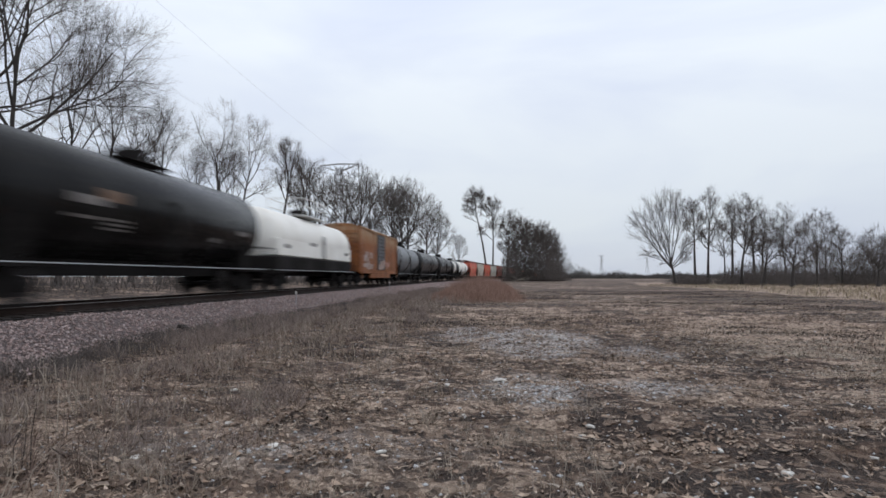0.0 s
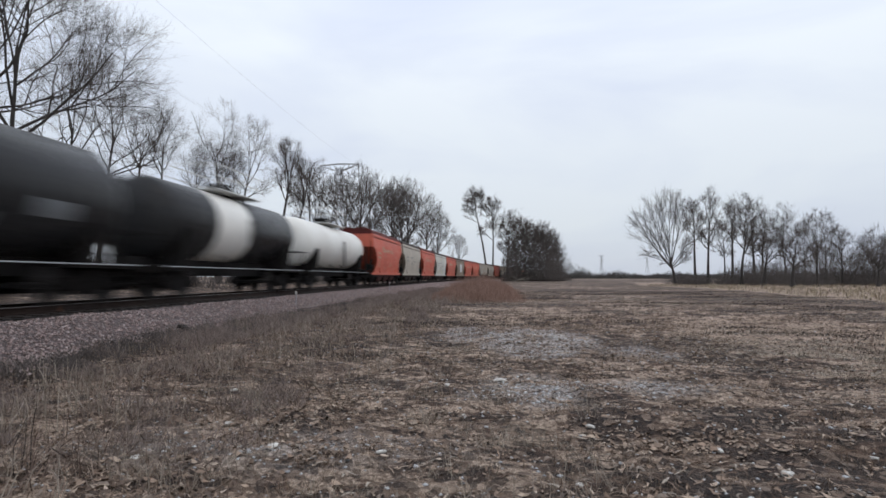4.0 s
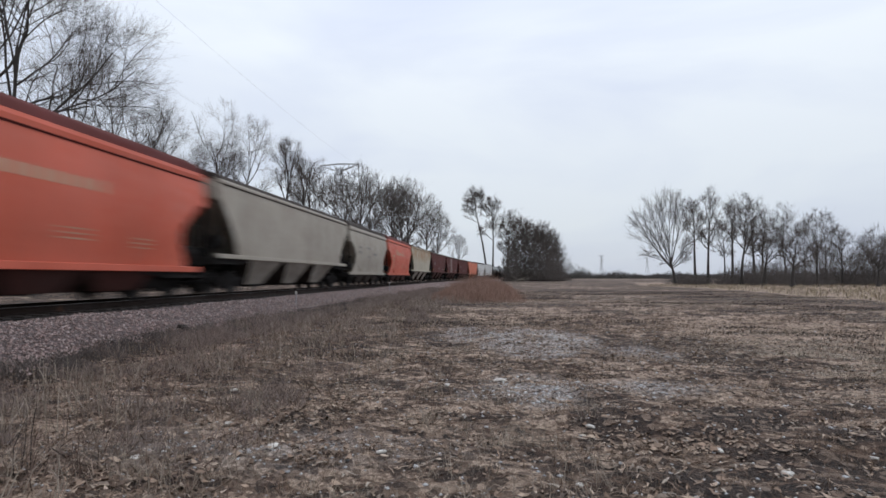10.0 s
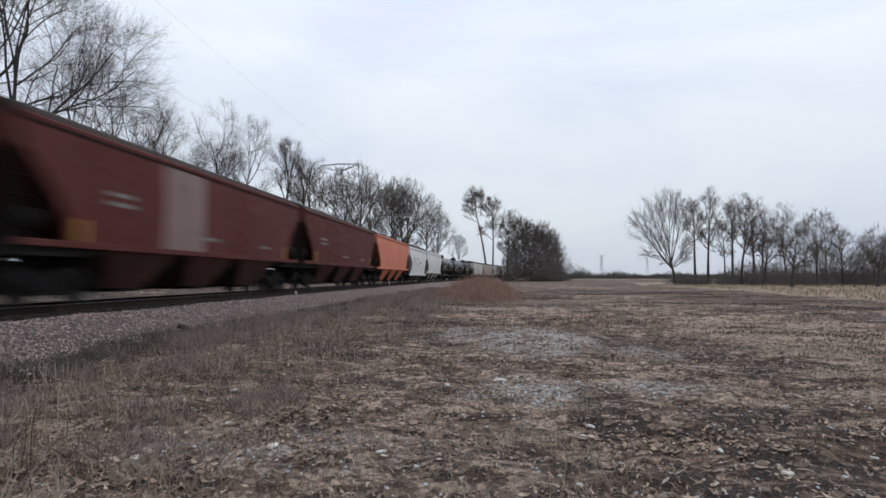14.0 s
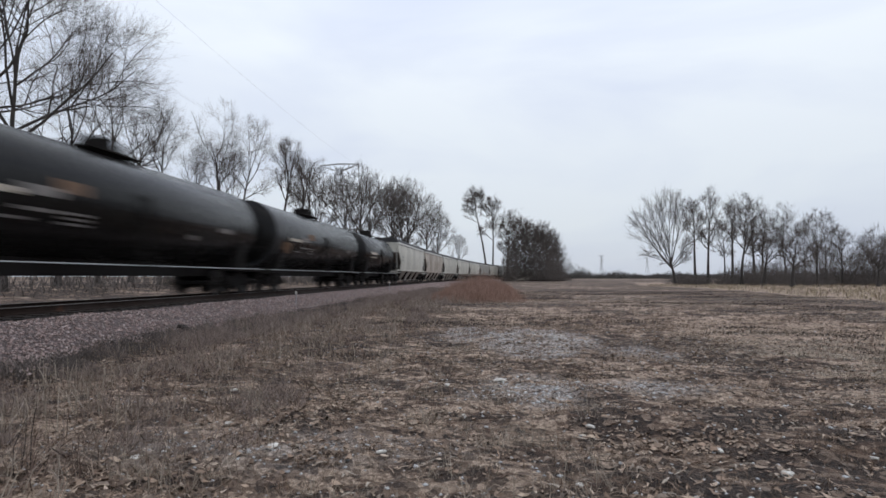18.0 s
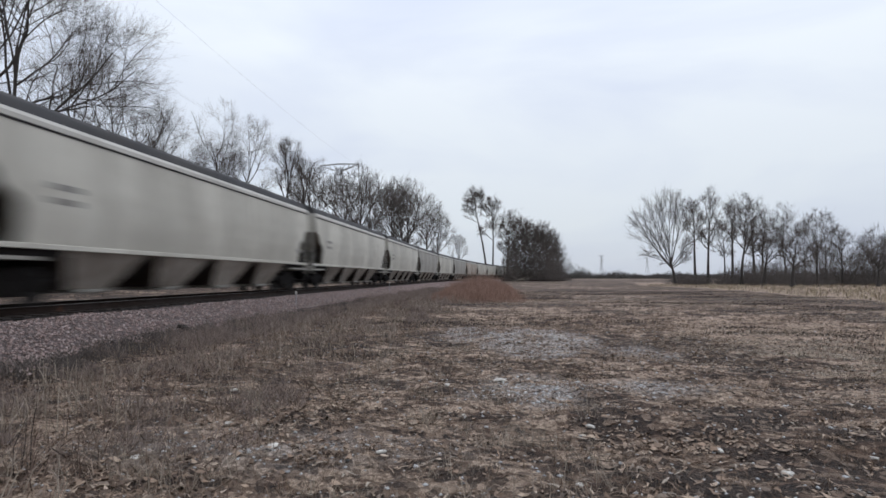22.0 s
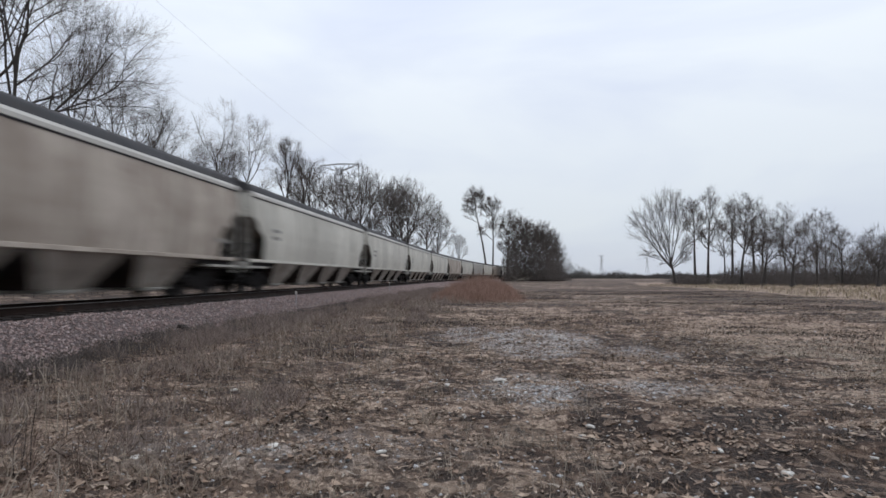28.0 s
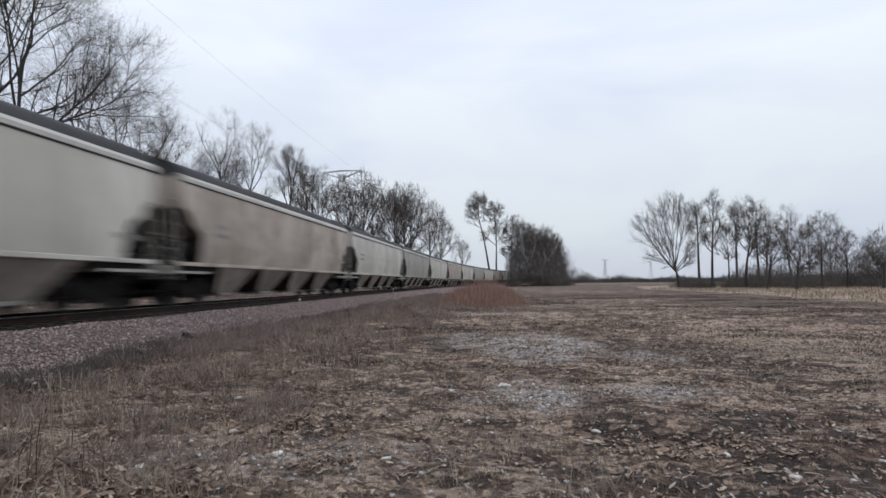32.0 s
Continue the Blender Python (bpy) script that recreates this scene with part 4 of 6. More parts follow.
def flat_hopper(body, roof, skirt, label, length=17.7, bays=3, chord=0.12, marks=None):
    car = hopper_car(length, body, roof, 1.45, FLAT, FLAT_END, chord, 4.55, bays, skirt, "steep", 2.2, 0, label, sill_drop=0.10, end_mat=body)
    if marks:
        for y, z, w in ((-5.6, 2.75, 1.0), (-5.6, 2.5, 1.0), (-1.0, 1.9, 1.2), (3.8, 1.85, 0.9)):
            decal(car, FLAT, y, y + w, z, z + 0.12, marks, label="pale lettering bar, unreadable")
    return car


def pellet_hopper(label, body=None):
    body = body or PELLET
    car = hopper_car(20.65, body, ROOFGREY, 1.34, TALL, TALL_END, 0.17, 4.66, 4, SKIRT, "steep", 2.3, 0, label, chord_mat=PELLETCHORD, sill_drop=0.06, end_mat=END_SHADE, gate_mat=PELLETDARK, ladder_mat=PELLETDARK)
    for y, z in ((-7.6, 2.62), (-7.6, 2.30), (8.0, 1.9)):
        decal(car, TALL, y, y + 0.85, z, z + 0.15, LETTER_DARK, label="dark lettering bar, unreadable")
    return car


def tank_marks(car, radius, top, spots, drop=0.5):
    prof = tank_profile(radius, top - radius)
    for y, w, z, h, m in spots:
        decal(car, prof, y, y + w, z - drop, z - drop + h, DIMLETTER if m is LETTER else m, label="stencilled bar, unreadable", proud=0.02)
    return car


TRAIN = []  # (car, metres along the track of its middle at 0 s)


def couple(car, s0, s1):
    TRAIN.append((car, (s0 + s1) / 2))


def make_train():
    amber = paint("amber_stencil", (0.13, 0.060, 0.022), grime=0.5, rust=0.3, rough=0.6)
    yellow = paint("yellow_reflector", (0.42, 0.20, 0.03), grime=0.5, rust=0.2, rough=0.6)
    marks = [(-4.2, 1.1, 2.95, 0.22, LETTER), (-4.2, 1.1, 2.6, 0.08, LETTER), (-2.9, 0.8, 2.62, 0.06, LETTER), (-2.9, 0.8, 2.50, 0.06, LETTER), (-2.9, 0.8, 2.38, 0.06, LETTER), (2.6, 0.5, 2.4, 0.14, LETTER), (4.4, 0.9, 2.75, 0.16, LETTER), (-3.2, 0.9, 3.1, 0.3, amber)]
    couple(tank_marks(tank_car(15.4, BLACK, 1.52, "black tank car with faint stencilled marks"), 1.52, 4.15, marks), 9.0, 24.4)
    car = tank_car(15.05, WHITE, 1.40, "white tank car with black belly and railed platform", (), "railed", MAT["gap"], top_z=3.98)
    tank_marks(car, 1.40, 3.98, [(1.0, 1.6, 1.98, 0.10, LETTER_DARK), (3.6, 0.6, 2.1, 0.2, LETTER_DARK), (-2.0, 1.0, 2.3, 0.2, LETTER_DARK)], 0.0)
    part("jacket_skirt", Form().box(-1.395, 1.395, -6.45, 6.45, 1.66, 2.5, 0.05), WHITE, car, "dingy white lower jacket")
    part("belly_pan", Form().box(-1.40, 1.40, -6.6, 6.6, 1.00, 1.655, 0.06), MAT["gap"], car, "near-black belly")
    couple(car, 24.4, 39.45)
    couple(box_car(16.6, "rusty orange box car with grey doors and sprayed patches"), 39.45, 56.2)
    couple(tank_marks(tank_car(16.4, GREYT, 1.52, "grey tank car with dark centre band", [(-6.7, -5.9, CHARC), (-0.85, -0.15, BLACK), (6.4, 6.9, CHARC)], "manway", top_z=4.12), 1.52, 4.12, [(-3.6, 1.6, 2.7, 0.14, LETTER), (3.4, 0.8, 2.1, 0.12, LETTER)]), 56.2, 72.6)
    couple(tank_marks(tank_car(20.0, CHARC, 1.52, "charcoal tank car with pale stencils", [(-8.5, -7.2, BLACK), (2.4, 2.7, BLACK)]), 1.52, 4.15, [(3.6, 0.9, 2.9, 0.12, LETTER), (1.2, 0.9, 2.35, 0.1, LETTER), (-5.0, 1.2, 2.6, 0.15, LETTER), (6.5, 0.6, 2.1, 0.1, LETTER)]), 72.6, 92.7)
    couple(tank_marks(tank_car(17.4, CHARC, 1.52, "charcoal tank car with grey patches", [(-7.2, -6.2, BLACK), (1.1, 1.5, BLACK)]), 1.52, 4.15, [(-5.2, 1.0, 2.5, 0.08, LETTER), (-5.2, 1.0, 2.35, 0.08, LETTER), (-5.6, 2.2, 2.9, 0.35, GREYT), (2.0, 1.4, 2.2, 0.3, GREYT), (4.5, 1.2, 2.5, 0.4, GREYT)]), 92.7, 110.2)
    couple(tank_car(13.2, CHARC, 1.35, "charcoal tank car with broad white band and railed top", [(-2.4, 0.4, WHITE)], "railed", top_z=3.95), 110.2, 123.4)
    couple(tank_car(14.6, WHITE, 1.38, "white tank car with railed platform on a dark frame", (), "railed", top_z=3.98), 123.4, 138.1)
    red = potash(RED, REDROOF, REDSHADE, "bright red rounded covered hopper with pale lettering bars")
    white = round_white("grey-white rounded covered hopper with dark stencils")
    taupe = round_white("taupe covered hopper with one pale square panel", body=TAUPE)
    decal(taupe, ROUND, -1.4, 2.0, 1.7, 3.3, CLEANWHITE, label="pale square panel", proud=0.010)
    grey = round_white("dull grey rounded covered hopper", 13.3, DULLGREY)
    chalk = round_white("chalky white rounded covered hopper with faint pale smudges", body=paint("chalk_white_paint", (0.60, 0.585, 0.53), dirt=(0.34, 0.30, 0.22), grime=0.35, rust=0.08, rough=0.55, streak=0.5, panel=0.4))
    for y, w, z, h in ((-1.0, 1.1, 3.2, 0.5), (-3.4, 0.8, 1.2, 0.5), (0.4, 1.2, 1.15, 0.45), (-1.9, 0.6, 1.3, 0.6)):
        decal(chalk, ROUND, y, y + w, z, z + h, paint("pale_yellow_smudge", (0.62, 0.58, 0.40), dirt=(0.5, 0.47, 0.38), grime=0.6, rust=0.05, rough=0.6), label="pale smudge of spray paint")
    couple(red, 138.8, 152.9)
    couple(white, 153.4, 167.5)
    s = 167.9
    for proto, first in ((red, False), (chalk, True), (red, False), (taupe, True), (red, False), (red, False)):
        couple(proto if first else copy_thing(proto, pose(0, 0, 0)), s, s + 14.08)
        s += 14.08
    couple(flat_hopper(DULLGREY, ROOFBROWN, SKIRT, "dull grey angular covered hopper with rust stains", 18.3, 3), 252.5, 270.8)
    couple(grey, 270.8, 284.2)
    couple(copy_thing(red, pose(0, 0, 0)), 284.2, 298.5)
    couple(flat_hopper(RUSTWHITE, ROOFBROWN, SKIRT, "white covered hopper heavily streaked with rust", 17.9), 298.6, 316.6)
    maroon = flat_hopper(MAROON, ROOFBROWN, REDSHADE, "dark maroon angular covered hopper", marks=DIMLETTER)
    patched = flat_hopper(MAROON, ROOFBROWN, REDSHADE, "dark maroon covered hopper with one pale repainted panel", marks=DIMLETTER)
    for car in (maroon, patched):
        for y in (-6.65, 6.45):
            decal(car, FLAT, y, y + 0.2, 1.52, 2.05, yellow, label="worn yellow reflector strip")
    couple(maroon, 316.8, 334.7)
    decal(patched, FLAT, -3.1, -0.8, 1.5, 4.0, paint("worn_pink_panel", (0.25, 0.165, 0.15), grime=0.7, rust=0.3, rough=0.7), label="pale worn panel", proud=0.008)
    couple(patched, 334.8, 352.6)
    couple(copy_thing(maroon, pose(0, 0, 0)), 352.6, 370.2)
    couple(flat_hopper(ORANGE, ROOFBROWN, paint("orange_bays", (0.5, 0.13, 0.05), grime=0.4, rust=0.2, rough=0.65), "bright orange angular covered hopper"), 370.2, 388.0)
    couple(round_white("pale grey rounded covered hopper with faint green and pink sprayed marks", 14.6, CLEANWHITE), 388.0, 402.6)
    car = hopper_car(17.2, CLEANWHITE, paint("pale_roof_steel", (0.24, 0.25, 0.27), grime=0.3, rust=0.05, rough=0.5), 1.34, TALL, TALL_END, 0.19, 4.62, 3, PELLETDARK, "steep", 2.3, 0, "clean white covered hopper with a grey roof", end_mat=PELLETDARK, ladder_mat=PELLETDARK)
    for k in range(6):
        decal(car, TALL, -6.2 + 2.3 * k, -5.7 + 2.3 * k, 1.42, 1.52, LETTER_DARK, "drain_notch", "small dark notch above the sill")
    couple(car, 402.6, 419.9)
    tank = tank_marks(tank_car(17.6, BLACK, 1.52, "black tank car with pale and amber stencils", [(-7.6, -6.8, CHARC)]), 1.52, 4.15, marks + [(-6.6, 1.0, 2.3, 0.5, amber), (-5.9, 1.6, 2.9, 0.14, OFFWHITE), (-4.9, 1.0, 2.4, 0.06, LETTER)])
    couple(tank, 420.1, 438.0)
    couple(copy_thing(tank, pose(0, 0, 0)), 437.7, 455.0)
    couple(tank_marks(tank_car(14.0, BLACK, 1.48, "black tank car with white lettering bars"), 1.48, 4.05, [(-4.0, 2.2, 2.55, 0.2, OFFWHITE), (2.6, 1.9, 3.0, 0.24, OFFWHITE), (-4.0, 2.2, 2.3, 0.06, OFFWHITE)], 0.1), 455.2, 469.2)
    light = pellet_hopper("light grey long covered hopper with dark roof")
    sooty = pellet_hopper("sooty mid-grey long covered hopper with dark roof", PELLETDARK)
    tan = pellet_hopper("dusty beige-grey long covered hopper with stained bands", PELLETTAN)
    fresh = {light, sooty, tan}
    for i in range(24):
        proto = sooty if i in (5, 7, 15, 19) else tan if i in (1, 8, 13, 17, 21) else light
        couple(proto if proto in fresh else copy_thing(proto, pose(0, 0, 0)), 469.75 + 20.65 * i, 469.75 + 20.65 * (i + 1))
        fresh.discard(proto)
    for car, mid in TRAIN:
        car.matrix_world = track_pose(mid)


make_train()


# ---- trees ----
def tubes(segs, n):
    """Tapered tubes for an array of (x0 y0 z0 x1 y1 z1 r0 r1)."""
    a, b = segs[:, 0:3], segs[:, 3:6]
    d = b - a
    ln = np.linalg.norm(d, axis=1, keepdims=True)
    d = d / np.maximum(ln, 1e-6)
    ref = np.where(np.abs(d[:, 2:3]) < 0.9, np.array([[0, 0, 1.0]]), np.array([[1.0, 0, 0]]))
    u = np.cross(d, ref)
    u /= np.linalg.norm(u, axis=1, keepdims=True)
    w = np.cross(d, u)
    out = []
    for end, r in ((a, segs[:, 6:7]), (b, segs[:, 7:8])):
        for k in range(n):
            t = 2 * math.pi * k / n
            out.append(end + (u * math.cos(t) + w * math.sin(t)) * r)
    verts = np.stack(out, axis=1).reshape(-1, 3)
    base = np.arange(len(segs))[:, None, None] * 2 * n
    quad = np.array([[k, (k + 1) % n, n + (k + 1) % n, n + k] for k in range(n)])[None]
    return verts, (base + quad).reshape(-1, 4)


def tube_mesh(name, segs, n, mat):
    v, q = tubes(np.array(segs, dtype=float), n)
    return quick_mesh(name, v, q.ravel(), np.full(len(q), 4), mat, n > 3)


def spike_mesh(name, segs, mat):
    """Thin three-sided spikes, tapering to a point."""
    v, _ = tubes(segs, 3)
    v = v.reshape(-1, 6, 3)
    v[:, 3] = segs[:, 3:6]
    v = v[:, :4]
    base = np.arange(len(segs))[:, None] * 4
    loops = (base + np.array([[0, 1, 3, 1, 2, 3, 2, 0, 3]])).ravel()
    return quick_mesh(name, v.reshape(-1, 3), loops, np.full(3 * len(segs), 3), mat)


def unit(a):
    return a / (np.linalg.norm(a, axis=-1, keepdims=True) + 1e-9)


class Crown:
    """The rounded, lumpy space that a tree's boughs fill."""

    def __init__(self, rng, cx, rx, base, top):
        self.c = np.array((cx, 0.0, base + (top - base) * 0.46))
        self.up, self.down, self.rx = top - self.c[2], self.c[2] - base, rx
        self.k = rng.normal(0, 2.6, (5, 3))
        self.p = rng.random(5) * 6.28

    def depth(self, p):
        """0 at the heart, 1 at the edge."""
        q = p - self.c
        q = q / np.stack([np.full(q.shape[:-1], self.rx)] * 2 + [np.where(q[..., 2] > 0, self.up, self.down)], axis=-1)
        flat = np.hypot(q[..., 0], q[..., 1])
        r = np.where(q[..., 2] > 0, np.hypot(flat, q[..., 2]), (flat ** 3 + np.abs(q[..., 2]) ** 3) ** (1 / 3))
        d = q / (r[..., None] + 1e-6)
        return r / (1.0 + 0.055 * np.sin(d @ self.k.T + self.p).sum(axis=-1))

    def room(self, pos, way, want):
        """How far a shoot may run before it leaves the crown."""
        f = np.linspace(0.12, 1.0, 12)
        inside = self.depth(pos[:, None] + way[:, None] * (want[:, None] * f)[..., None]) < 1.0
        far = np.where(inside, f, 0.12).max(axis=1)
        return want * far


def shoots(rng, pos, way, length, r0, r1, segs, wander, lift):
    """Crooked tapering shoots as polylines: points (n, segs + 1, 3) and radii (n, segs + 1)."""
    n = len(pos)
    pts = np.zeros((n, segs + 1, 3))
    pts[:, 0] = pos
    d = way.copy()
    for k in range(segs):
        pts[:, k + 1] = pts[:, k] + d * (length / segs)[:, None]
        d = unit(d + rng.normal(0, wander, (n, 3)) + np.array((0, 0, lift)))
    t = np.linspace(0, 1, segs + 1)[None]
    return pts, r0[:, None] * (1 - t) + r1[:, None] * t


def pieces(pts, rad):
    return np.concatenate([pts[:, :-1], pts[:, 1:], rad[:, :-1, None], rad[:, 1:, None]], axis=2).reshape(-1, 8)


def offspring(rng, pts, rad, per, first, angle, spread, lift):
    """Side shoots along each polyline, and one that carries its tip on."""
    n, m = pts.shape[0], pts.shape[1] - 1
    t = first + (1 - first) * (np.arange(per)[None] + rng.random((n, per))) / per
    t[:, -1] = 1.0
    k = np.minimum((t * m).astype(int), m - 1)
    f = t * m - k
    i = np.arange(n)[:, None]
    a, b = pts[i, k], pts[i, k + 1]
    pos = a + (b - a) * f[..., None]
    r = rad[i, k] * (1 - f) + rad[i, k + 1] * f
    along = unit(b - a)
    u = unit(np.cross(along, rng.normal(0, 1, (n, 1, 3)) + np.zeros((1, per, 1))))
    w = np.cross(along, u)
    turn = np.arange(per)[None] * 2.4 + rng.normal(0, 0.4, (n, per))
    side = u * np.cos(turn)[..., None] + w * np.sin(turn)[..., None]
    off = np.radians(rng.normal(angle, spread, (n, per)))
    off[:, -1] *= 0.3
    way = unit(along * np.cos(off)[..., None] + side * np.sin(off)[..., None] + np.array((0, 0, lift)))
    return pos.reshape(-1, 3), way.reshape(-1, 3), r.ravel(), t.ravel()


OAK = dict(limbs=9, low=74, high=10, stem=0.42, wander=0.15, lift=0.06, angle=40, per=(6, 5, 6, 3), girth=0.017, thin=0.0125)
STYLES = {
    "oak": OAK,
    "dense": dict(OAK, limbs=11, per=(6, 5, 6, 2), low=66, wander=0.12, thin=0.023, girth=0.018),
    "elm": dict(OAK, limbs=16, low=80, high=4, stem=0.10, wander=0.06, lift=0.045, angle=27, thin=0.015, girth=0.020),
    "slim": dict(OAK, limbs=10, low=64, high=6, stem=0.50, wander=0.10, angle=38),
    "crooked": dict(OAK, limbs=8, low=72, high=16, stem=0.16, wander=0.24, lift=0.05, angle=48, girth=0.030),
    "tuft": dict(OAK, limbs=9, low=70, high=6, stem=0.45, wander=0.15, girth=0.013, thin=0.034),
    "shrub": dict(OAK, limbs=14, low=44, high=3, stem=0.25, wander=0.10, lift=0.05, angle=30, per=(6, 5, 6, 2), girth=0.008, thin=0.028),
    "grand": dict(OAK, limbs=8, low=80, high=6, stem=0.46, wander=0.13, lift=0.05, angle=42, per=(8, 7, 10, 4), girth=0.0108, thin=0.0054),
    "middle": dict(OAK, limbs=9, low=74, high=8, stem=0.36, wander=0.14, lift=0.05, angle=42, per=(6, 6, 6, 3), girth=0.0125, thin=0.0050),
}


def grow(seed, style, h, cx, rx, base, limbs=()):
    """One bare tree: thick limbs, thin branches and twigs as rows (a, b, r0, r1). cx: how far its crown leans to local x."""
    s = STYLES[style]
    rng = np.random.default_rng(seed)
    crown = Crown(rng, cx, rx, base, h)
    girth, thin = s["girth"] * h, s["thin"]
    fork = base * 0.9
    leader = fork + s["stem"] * (h - fork)
    n = 14
    t = np.linspace(0, 1, n + 1)
    bend = np.minimum(1.0, t * leader / max(base + 0.3 * (h - base), 0.1)) ** 1.5
    trunk = np.stack([cx * 0.9 * bend + rng.normal(0, 0.05) * np.sin(5 * t) + np.cumsum(rng.normal(0, s["wander"] * 0.10 * leader / n, n + 1)), np.cumsum(rng.normal(0, s["wander"] * 0.10 * leader / n, n + 1)), t * leader], axis=1)
    trunk[0] = (0, 0, -0.4)
    rad = girth * (1.0 - 0.72 * t) * (1 + 0.5 * np.exp(-t * leader / 0.5))
    heavy = [pieces(trunk[None], rad[None])]
    m = s["limbs"]
    at = np.clip((fork + (leader - fork) * (np.arange(m) + rng.random(m) * 0.8) / m) / leader, 0, 1)
    at[-1] = 1.0
    inc = np.radians(s["low"] + (s["high"] - s["low"]) * np.linspace(0, 1, m) ** 0.8 + rng.normal(0, 6, m))
    az = np.arange(m) * 2.4 + rng.normal(0, 0.35, m) + rng.random() * 6.28
    way = np.stack([np.sin(inc) * np.cos(az), np.sin(inc) * np.sin(az), np.cos(inc)], axis=1)
    pos = np.stack([np.interp(at, t, trunk[:, k]) for k in range(3)], axis=1)
    want = np.full(m, h)
    if limbs:
        pos = np.concatenate([pos, [[np.interp(z, trunk[:, 2], trunk[:, 0]), 0, z] for z, *_ in limbs]])
        way = np.concatenate([way, [[math.sin(radians(a)), q, math.cos(radians(a))] for _, a, q in limbs]])
        want = np.concatenate([want, np.full(len(limbs), h)])
        at = np.concatenate([at, [min(1.0, z / leader) for z, *_ in limbs]])
    way = unit(way)
    length = crown.room(pos, way, want) * rng.uniform(0.86, 1.0, len(pos))
    far = length > 0.16 * h
    pos, way, length, at = pos[far], way[far], length[far], at[far]
    r0 = np.interp(at, t, rad) * 0.66
    pts, rr = shoots(rng, pos, way, length, r0, r0 * 0.30, 8, s["wander"] * 0.85, s["lift"])
    heavy.append(pieces(pts, rr))
    light = []
    for level, (per, segs, ratio) in enumerate(zip(s["per"][:2], (5, 4), (0.60, 0.52))):
        ln = np.repeat(length, per)
        pos, way, r, tt = offspring(rng, pts, rr, per, 0.30, s["angle"], 9, 0.05)
        want = ln * ratio * (1.15 - 0.5 * tt) * rng.uniform(0.7, 1.15, len(ln))
        length = crown.room(pos, way, want)
        free = length > 0.36 * want
        pos, way, length, r = pos[free], way[free], length[free], r[free]
        r0 = np.maximum(r * 0.74, thin * 1.2)
        pts, rr = shoots(rng, pos, way, length, r0, np.maximum(r0 * 0.4, thin), segs, s["wander"], s["lift"] * 0.6)
        (heavy if level == 0 else light).append(pieces(pts, rr))
    twigs = []
    per = s["per"][2]
    ln = np.repeat(length, per)
    pos, way, r, tt = offspring(rng, pts, rr, per, 0.15, s["angle"] + 4, 14, 0.08)
    length = np.maximum(ln * 0.60 * rng.uniform(0.5, 1.2, len(ln)), rng.uniform(0.018, 0.036, len(ln)) * h)
    pts, rr = shoots(rng, pos, way, length, np.full(len(ln), thin * 1.1), np.full(len(ln), thin * 0.7), 1, 0.2, 0.0)
    twigs.append(pieces(pts, rr))
    per = s["per"][3]
    ln = np.repeat(length, per)
    pos, way, r, tt = offspring(rng, pts, rr, per, 0.2, s["angle"], 16, 0.0)
    end = pos + way * (ln * rng.uniform(0.4, 0.9, len(ln)))[:, None]
    twigs.append(np.concatenate([pos, end, np.full((len(pos), 1), thin * 0.8), np.full((len(pos), 1), thin * 0.2)], axis=1))
    return np.concatenate(heavy), np.concatenate(light), np.concatenate(twigs)


def make_tree(seed, style, h, cx, rx, base, limbs=()):
    heavy, light, twigs = grow(seed, style, h, cx, rx, base, limbs)
    tree = new("bare_tree")
    part("trunk", tube_mesh("trunk", heavy, 6 if style in ("grand", "middle") else 5, MAT["bark"]), None, tree, "dark grey trunk and forking limbs")
    part("crown", tube_mesh("crown", light, 3, MAT["twig"]), None, tree, "thin outer branches")
    part("twig_haze", spike_mesh("twig_haze", twigs, MAT["twig"]), None, tree, "haze of fine leafless twigs")
    return tree


RAIL_TREE, WOOD_TREE, EDGE_TREE = "tall bare deciduous tree behind the railway", "dense round-crowned bare tree in the wood beside the line", "bare tree at the edge of the stubble field"
BUSH_TREE = "dense bushy bare tree in the thicket by the bend"

